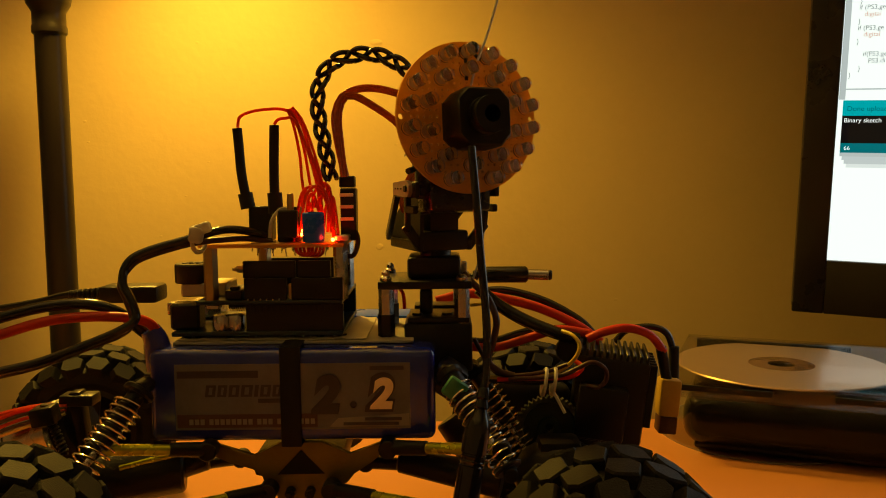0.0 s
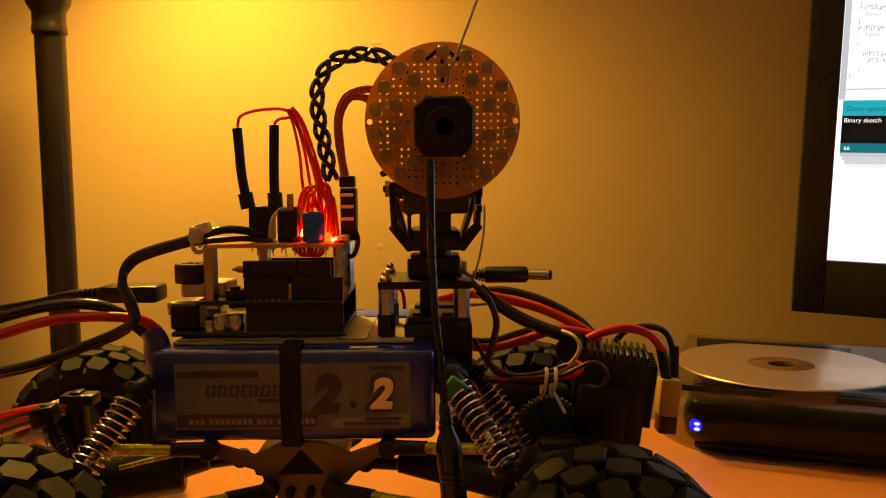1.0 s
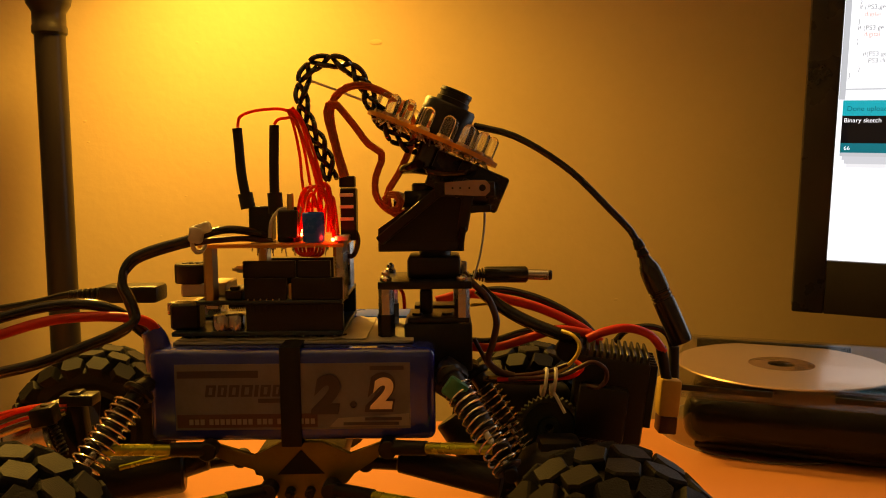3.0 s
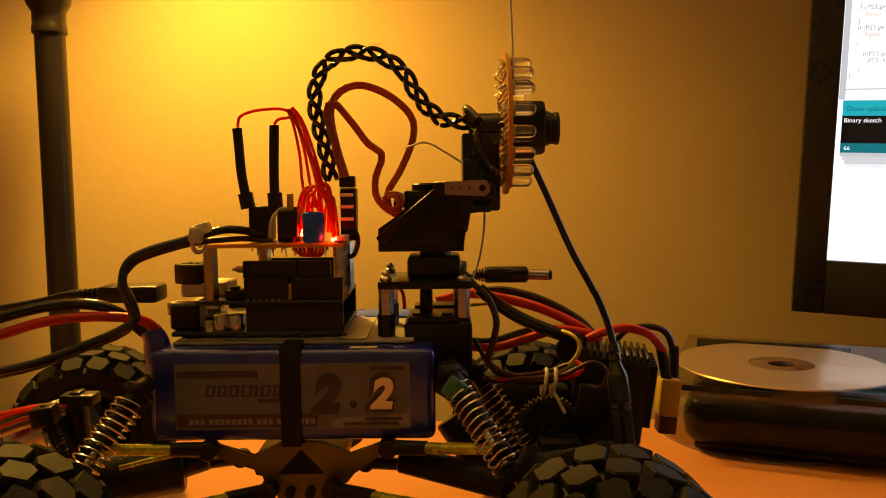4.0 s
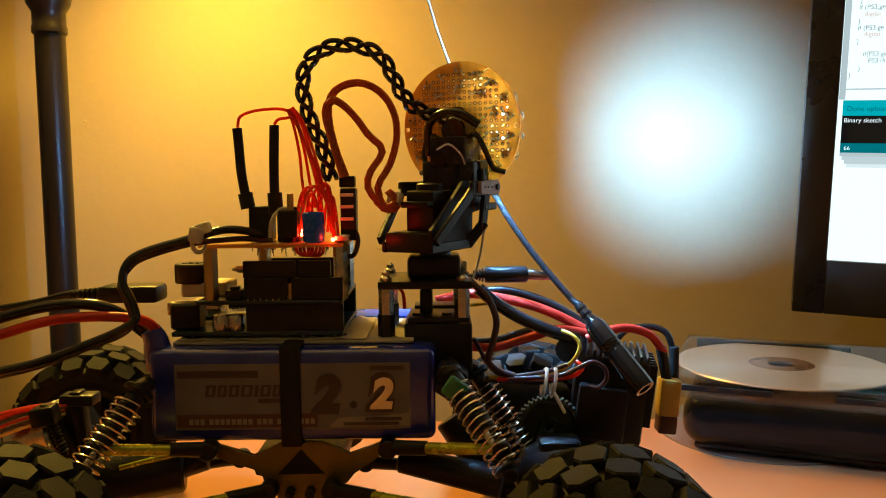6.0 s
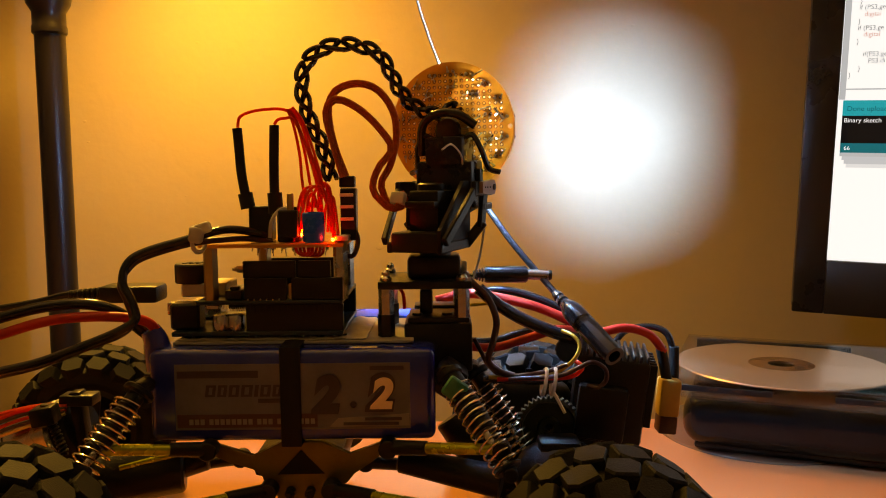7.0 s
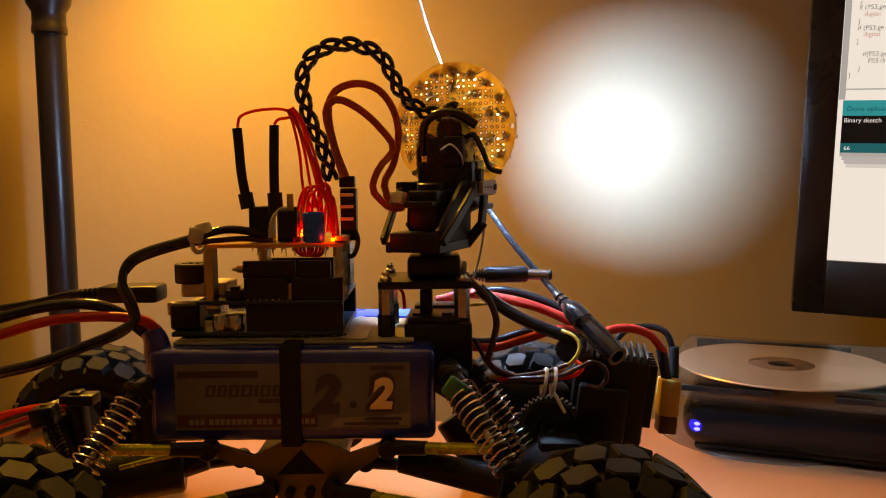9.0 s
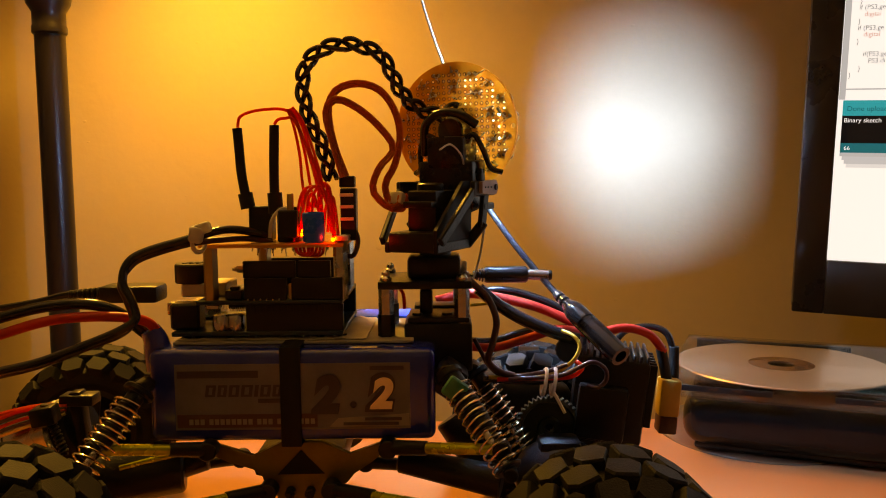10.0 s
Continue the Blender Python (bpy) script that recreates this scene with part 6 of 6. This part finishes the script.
BRAID_SHAPES = [
    (0.0, [(-0.0450, 0.3240, 0.1520), (-0.0468, 0.3240, 0.1640), (-0.0492, 0.3250, 0.1758), (-0.0499, 0.3250, 0.1870), (-0.0460, 0.3250, 0.1971), (-0.0379, 0.3250, 0.2012), (-0.0277, 0.3250, 0.2024), (-0.0186, 0.3240, 0.1992), (-0.0117, 0.3220, 0.1937), (-0.0038, 0.3200, 0.1847), (0.0030, 0.3200, 0.1782)]),
    (1.6, [(-0.0450, 0.3240, 0.1520), (-0.0468, 0.3240, 0.1640), (-0.0497, 0.3250, 0.1758), (-0.0501, 0.3250, 0.1870), (-0.0464, 0.3250, 0.1971), (-0.0388, 0.3250, 0.2012), (-0.0300, 0.3250, 0.2024), (-0.0220, 0.3240, 0.2001), (-0.0162, 0.3220, 0.1959), (-0.0094, 0.3200, 0.1858), (-0.0048, 0.3200, 0.1781)]),
    (1.75, [(-0.0450, 0.3240, 0.1520), (-0.0468, 0.3240, 0.1640), (-0.0501, 0.3250, 0.1758), (-0.0501, 0.3250, 0.1870), (-0.0460, 0.3250, 0.1971), (-0.0379, 0.3250, 0.2018), (-0.0277, 0.3250, 0.2024), (-0.0186, 0.3250, 0.1980), (-0.0106, 0.3240, 0.1895), (-0.0038, 0.3240, 0.1818), (0.0031, 0.3240, 0.1785)]),
    (1.95, [(-0.0450, 0.3240, 0.1520), (-0.0468, 0.3240, 0.1640), (-0.0501, 0.3250, 0.1758), (-0.0508, 0.3250, 0.1870), (-0.0464, 0.3250, 0.1977), (-0.0379, 0.3250, 0.2018), (-0.0277, 0.3250, 0.2019), (-0.0164, 0.3250, 0.1967), (-0.0102, 0.3250, 0.1863), (-0.0019, 0.3260, 0.1768), (0.0100, 0.3260, 0.1747), (0.0215, 0.3270, 0.1733)]),
    (2.38, [(-0.0450, 0.3240, 0.1520), (-0.0468, 0.3240, 0.1640), (-0.0501, 0.3250, 0.1758), (-0.0510, 0.3250, 0.1870), (-0.0469, 0.3250, 0.1977), (-0.0383, 0.3250, 0.2023), (-0.0284, 0.3250, 0.2024), (-0.0170, 0.3250, 0.1967), (-0.0106, 0.3250, 0.1863), (-0.0026, 0.3260, 0.1768), (0.0095, 0.3260, 0.1747), (0.0192, 0.3270, 0.1733)]),
    (2.5, [(-0.0450, 0.3240, 0.1520), (-0.0477, 0.3240, 0.1640), (-0.0549, 0.3250, 0.1757), (-0.0571, 0.3250, 0.1869), (-0.0541, 0.3250, 0.1981), (-0.0446, 0.3250, 0.2027), (-0.0351, 0.3250, 0.2010), (-0.0279, 0.3250, 0.1950), (-0.0238, 0.3250, 0.1850), (-0.0211, 0.3260, 0.1739), (-0.0162, 0.3260, 0.1672), (-0.0060, 0.3270, 0.1662)]),
    (2.65, [(-0.0450, 0.3240, 0.1520), (-0.0477, 0.3240, 0.1640), (-0.0542, 0.3250, 0.1757), (-0.0564, 0.3250, 0.1869), (-0.0537, 0.3250, 0.1970), (-0.0458, 0.3250, 0.2000), (-0.0374, 0.3250, 0.1978), (-0.0315, 0.3250, 0.1917), (-0.0276, 0.3250, 0.1816), (-0.0220, 0.3260, 0.1728), (-0.0151, 0.3260, 0.1660), (-0.0059, 0.3270, 0.1650)]),
    (3.3, [(-0.0450, 0.3240, 0.1520), (-0.0477, 0.3240, 0.1640), (-0.0542, 0.3250, 0.1757), (-0.0564, 0.3250, 0.1869), (-0.0537, 0.3250, 0.1970), (-0.0453, 0.3250, 0.2004), (-0.0370, 0.3250, 0.1983), (-0.0311, 0.3250, 0.1917), (-0.0272, 0.3250, 0.1816), (-0.0215, 0.3260, 0.1728), (-0.0146, 0.3260, 0.1660), (-0.0055, 0.3270, 0.1650)]),
    (3.8, [(-0.0450, 0.3240, 0.1520), (-0.0468, 0.3240, 0.1640), (-0.0501, 0.3250, 0.1758), (-0.0510, 0.3250, 0.1881), (-0.0464, 0.3250, 0.1986), (-0.0374, 0.3250, 0.2027), (-0.0277, 0.3250, 0.2024), (-0.0164, 0.3250, 0.1967), (-0.0102, 0.3250, 0.1863), (-0.0019, 0.3260, 0.1768), (0.0100, 0.3260, 0.1747), (0.0215, 0.3270, 0.1733)]),
    (4.75, [(-0.0450, 0.3240, 0.1520), (-0.0468, 0.3240, 0.1640), (-0.0501, 0.3250, 0.1758), (-0.0510, 0.3250, 0.1881), (-0.0464, 0.3250, 0.1986), (-0.0374, 0.3250, 0.2023), (-0.0277, 0.3250, 0.2019), (-0.0164, 0.3250, 0.1967), (-0.0102, 0.3250, 0.1863), (-0.0019, 0.3260, 0.1768), (0.0100, 0.3260, 0.1747), (0.0215, 0.3270, 0.1733)]),
    (5.5, [(-0.0450, 0.3240, 0.1520), (-0.0473, 0.3240, 0.1640), (-0.0524, 0.3250, 0.1758), (-0.0544, 0.3250, 0.1903), (-0.0501, 0.3250, 0.2008), (-0.0397, 0.3250, 0.2049), (-0.0289, 0.3260, 0.2039), (-0.0200, 0.3280, 0.1984), (-0.0164, 0.3320, 0.1899), (-0.0109, 0.3360, 0.1812), (-0.0015, 0.3400, 0.1779), (0.0105, 0.3420, 0.1753)]),
    (6.8, [(-0.0450, 0.3240, 0.1520), (-0.0473, 0.3240, 0.1640), (-0.0533, 0.3250, 0.1769), (-0.0564, 0.3250, 0.1903), (-0.0532, 0.3250, 0.2008), (-0.0433, 0.3250, 0.2060), (-0.0325, 0.3280, 0.2059), (-0.0239, 0.3320, 0.2022), (-0.0197, 0.3360, 0.1931), (-0.0155, 0.3420, 0.1864), (-0.0084, 0.3460, 0.1811), (0.0009, 0.3480, 0.1792)]),
    (10.0, [(-0.0450, 0.3240, 0.1520), (-0.0473, 0.3240, 0.1640), (-0.0533, 0.3250, 0.1769), (-0.0560, 0.3250, 0.1903), (-0.0528, 0.3250, 0.2008), (-0.0428, 0.3250, 0.2060), (-0.0325, 0.3280, 0.2059), (-0.0234, 0.3320, 0.2022), (-0.0195, 0.3360, 0.1931), (-0.0150, 0.3420, 0.1859), (-0.0074, 0.3460, 0.1807), (0.0021, 0.3480, 0.1790)])]

RIB_A_SHAPES = [
    (0.0, [(-0.0386, 0.3200, 0.1537), (-0.0413, 0.3200, 0.1666), (-0.0422, 0.3200, 0.1777), (-0.0384, 0.3200, 0.1855), (-0.0296, 0.3220, 0.1884), (-0.0185, 0.3240, 0.1866), (-0.0085, 0.3300, 0.1823), (-0.0061, 0.3340, 0.1700), (-0.0107, 0.3340, 0.1559), (-0.0152, 0.3320, 0.1454)]),
    (1.65, [(-0.0386, 0.3200, 0.1537), (-0.0409, 0.3200, 0.1666), (-0.0408, 0.3200, 0.1766), (-0.0377, 0.3200, 0.1844), (-0.0319, 0.3220, 0.1875), (-0.0242, 0.3240, 0.1872), (-0.0131, 0.3300, 0.1811), (-0.0085, 0.3340, 0.1699), (-0.0107, 0.3340, 0.1559), (-0.0152, 0.3320, 0.1454)]),
    (1.95, [(-0.0386, 0.3200, 0.1537), (-0.0422, 0.3200, 0.1666), (-0.0440, 0.3200, 0.1788), (-0.0404, 0.3200, 0.1866), (-0.0319, 0.3220, 0.1895), (-0.0208, 0.3240, 0.1854), (-0.0124, 0.3260, 0.1774), (-0.0117, 0.3260, 0.1683), (-0.0169, 0.3260, 0.1558), (-0.0223, 0.3260, 0.1466), (-0.0214, 0.3260, 0.1392)]),
    (4.8, [(-0.0386, 0.3200, 0.1537), (-0.0422, 0.3200, 0.1666), (-0.0440, 0.3200, 0.1788), (-0.0404, 0.3200, 0.1866), (-0.0319, 0.3220, 0.1895), (-0.0208, 0.3240, 0.1854), (-0.0124, 0.3260, 0.1774), (-0.0117, 0.3260, 0.1683), (-0.0169, 0.3260, 0.1558), (-0.0223, 0.3260, 0.1466), (-0.0214, 0.3260, 0.1392)]),
    (5.5, [(-0.0386, 0.3200, 0.1537), (-0.0427, 0.3200, 0.1666), (-0.0449, 0.3200, 0.1799), (-0.0417, 0.3200, 0.1876), (-0.0330, 0.3220, 0.1906), (-0.0240, 0.3220, 0.1865), (-0.0184, 0.3220, 0.1781), (-0.0176, 0.3220, 0.1681), (-0.0216, 0.3220, 0.1568), (-0.0266, 0.3220, 0.1488), (-0.0238, 0.3220, 0.1398)]),
    (6.8, [(-0.0386, 0.3200, 0.1537), (-0.0431, 0.3200, 0.1666), (-0.0449, 0.3200, 0.1799), (-0.0413, 0.3200, 0.1876), (-0.0330, 0.3220, 0.1902), (-0.0250, 0.3200, 0.1872), (-0.0192, 0.3180, 0.1789), (-0.0179, 0.3180, 0.1690), (-0.0205, 0.3180, 0.1579), (-0.0245, 0.3180, 0.1500), (-0.0213, 0.3180, 0.1411)]),
    (10.0, [(-0.0386, 0.3200, 0.1537), (-0.0431, 0.3200, 0.1666), (-0.0449, 0.3200, 0.1799), (-0.0413, 0.3200, 0.1876), (-0.0330, 0.3220, 0.1902), (-0.0243, 0.3200, 0.1872), (-0.0184, 0.3180, 0.1789), (-0.0165, 0.3180, 0.1690), (-0.0187, 0.3180, 0.1579), (-0.0227, 0.3180, 0.1500), (-0.0208, 0.3180, 0.1411)])]

RIB_B_SHAPES = [
    (0.0, [(-0.0386, 0.3160, 0.1537), (-0.0399, 0.3160, 0.1664), (-0.0403, 0.3160, 0.1785), (-0.0364, 0.3160, 0.1851), (-0.0270, 0.3180, 0.1810), (-0.0162, 0.3240, 0.1727), (-0.0106, 0.3300, 0.1605), (-0.0152, 0.3320, 0.1489), (-0.0170, 0.3300, 0.1407)]),
    (1.65, [(-0.0386, 0.3160, 0.1537), (-0.0399, 0.3160, 0.1664), (-0.0399, 0.3160, 0.1763), (-0.0357, 0.3160, 0.1829), (-0.0270, 0.3180, 0.1821), (-0.0173, 0.3240, 0.1749), (-0.0118, 0.3300, 0.1616), (-0.0152, 0.3320, 0.1489), (-0.0170, 0.3300, 0.1407)]),
    (1.95, [(-0.0390, 0.3160, 0.1536), (-0.0421, 0.3160, 0.1664), (-0.0448, 0.3160, 0.1784), (-0.0421, 0.3160, 0.1822), (-0.0356, 0.3170, 0.1749), (-0.0292, 0.3180, 0.1662), (-0.0236, 0.3180, 0.1618), (-0.0263, 0.3180, 0.1533), (-0.0263, 0.3180, 0.1455), (-0.0217, 0.3180, 0.1395)]),
    (4.8, [(-0.0390, 0.3160, 0.1536), (-0.0421, 0.3160, 0.1664), (-0.0448, 0.3160, 0.1784), (-0.0421, 0.3160, 0.1822), (-0.0356, 0.3170, 0.1749), (-0.0292, 0.3180, 0.1662), (-0.0236, 0.3180, 0.1618), (-0.0263, 0.3180, 0.1533), (-0.0263, 0.3180, 0.1455), (-0.0217, 0.3180, 0.1395)]),
    (5.5, [(-0.0390, 0.3160, 0.1536), (-0.0426, 0.3160, 0.1664), (-0.0456, 0.3160, 0.1784), (-0.0425, 0.3160, 0.1828), (-0.0359, 0.3160, 0.1757), (-0.0306, 0.3160, 0.1670), (-0.0246, 0.3160, 0.1618), (-0.0290, 0.3160, 0.1544), (-0.0305, 0.3160, 0.1466), (-0.0234, 0.3160, 0.1396)]),
    (6.8, [(-0.0390, 0.3160, 0.1536), (-0.0426, 0.3160, 0.1664), (-0.0452, 0.3160, 0.1784), (-0.0412, 0.3160, 0.1835), (-0.0324, 0.3160, 0.1797), (-0.0246, 0.3160, 0.1721), (-0.0199, 0.3160, 0.1640), (-0.0252, 0.3160, 0.1567), (-0.0274, 0.3160, 0.1478), (-0.0212, 0.3160, 0.1405)]),
    (10.0, [(-0.0390, 0.3160, 0.1536), (-0.0426, 0.3160, 0.1664), (-0.0452, 0.3160, 0.1784), (-0.0412, 0.3160, 0.1835), (-0.0324, 0.3160, 0.1797), (-0.0240, 0.3160, 0.1721), (-0.0190, 0.3160, 0.1640), (-0.0248, 0.3160, 0.1567), (-0.0274, 0.3160, 0.1478), (-0.0212, 0.3160, 0.1405)])]


def make_indicator():
    """Two small blue lamps in the drive's front, with glowing shells as a painted halo, that swing into the case when
    dark.
    """
    out = []
    for z in (0.0140, 0.0170):
        bm = bmesh.new()
        bmesh.ops.create_icosphere(bm, subdivisions=2, radius=0.0012, matrix=Matrix.Diagonal((1.4, 0.5, 0.75, 1)))
        o = part("indicator_light", bm, M_BLUELIT, drive, "blue indicator light", local=True)
        out.append((o, z, -0.0010))
    # glowing shells imitate the halo round the lights; no such part exists
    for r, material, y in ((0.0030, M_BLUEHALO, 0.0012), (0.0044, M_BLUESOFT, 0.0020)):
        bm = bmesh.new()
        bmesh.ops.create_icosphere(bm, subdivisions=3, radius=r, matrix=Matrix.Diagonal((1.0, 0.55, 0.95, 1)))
        o = part("light_window", bm, material, drive, "glowing blue shell painted in as the indicator's halo", local=True)
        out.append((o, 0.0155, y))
    return out


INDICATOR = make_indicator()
BLINK_ON = [(0.08, 0.24), (0.36, 0.54), (0.66, 0.74), (0.86, 1.24), (1.36, 1.44), (1.56, 1.74), (1.86, 1.94), (2.06, 2.14), (2.26, 2.44), (2.56, 2.64), (3.2, 3.4), (3.76, 3.94), (4.06, 4.24), (4.36, 4.44), (4.56, 4.64), (4.86, 4.94), (5.06, 5.94),
            (6.4, 6.94), (7.06, 7.14), (7.36, 7.44), (7.56, 7.84), (7.96, 8.24), (8.44, 8.56), (8.66, 8.74), (8.96, 9.14), (9.56, 9.84)]


def switch_rows(spans, on_rows, off_rows):
    """Rows that hold one pose while lit and the other while dark, turning over within a tenth of a second."""
    rows, lit = [(0.0, off_rows)], False
    for a, b in spans:
        rows += [(a, off_rows), (a + 1 / 30, on_rows), (b - 1 / 30, on_rows), (b, off_rows)]
    return rows + [(10.0, off_rows)]


def flip_rows(m, spans):
    """A lit piece turned over (dark) outside the spans; thirds of a half turn at each switch."""
    def at(a):
        return m @ pose(0, 0, 0, 0, a, 0)
    rows = [(0.0, at(180))]
    for a, b in spans:
        rows += [(a - 0.1, at(180)), (a - 1 / 15, at(120)), (a - 1 / 30, at(60)), (a, at(0)), (b, at(0))]
        if b < 10:
            rows += [(b + 1 / 30, at(60)), (b + 1 / 15, at(120)), (b + 0.1, at(180))]
    if rows[-1][0] < 10:
        rows.append((10.0, at(180)))
    return rows


# the added beam plate's turn: 180 is dark, 0 is full beam
BEAM_TURN = [(0.0, 180), (4.2, 180), (4.2333, 130), (4.2667, 85), (4.3, 45), (5.7, 45), (6.8, 50), (7.5, 45), (7.6, 0), (9.33, 0), (9.4, 56), (10.0, 53)]


def motions():
    walk(bracket, [(t, Matrix.Translation(PAN_AT) @ pose(0, 0, 0, 0, 0, p)) for t, p, q in AIM])
    walk(head, [(t, Matrix.Translation(PIVOT) @ pose(0, 0, 0, -q, 0, 0)) for t, p, q in AIM])
    first, second = [(4.3, 10.0)], [(7.6, 9.33)]
    for o, m, always in DIES:
        walk(o, flip_rows(m, first if always else second))
    for o, m in BEAM_PLATES:
        walk(o, [(t, m @ pose(0, 0, 0, 0, a, 0)) for t, a in BEAM_TURN])
    for shapes, pieces, step, curl in ((CORD_SHAPES, CORD + [PLUG], SEG, False), (BRAID_SHAPES, BRAID, SEG * 1.5, True), (RIB_A_SHAPES, RIB_A, RSEG, True), (RIB_B_SHAPES, RIB_B, RSEG, True)):
        keyed = [(t, chain_poses(pts, len(pieces), step, curl)) for t, pts in shapes]
        for i, o in enumerate(pieces):
            walk(o, [(t, ms[i]) for t, ms in keyed])
    turn = DRIVE.to_3x3().to_4x4()
    base = Matrix.Translation(DRIVE.translation).inverted()
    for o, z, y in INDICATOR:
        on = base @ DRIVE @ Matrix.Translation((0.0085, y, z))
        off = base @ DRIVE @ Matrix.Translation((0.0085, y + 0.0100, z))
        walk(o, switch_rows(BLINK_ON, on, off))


motions()
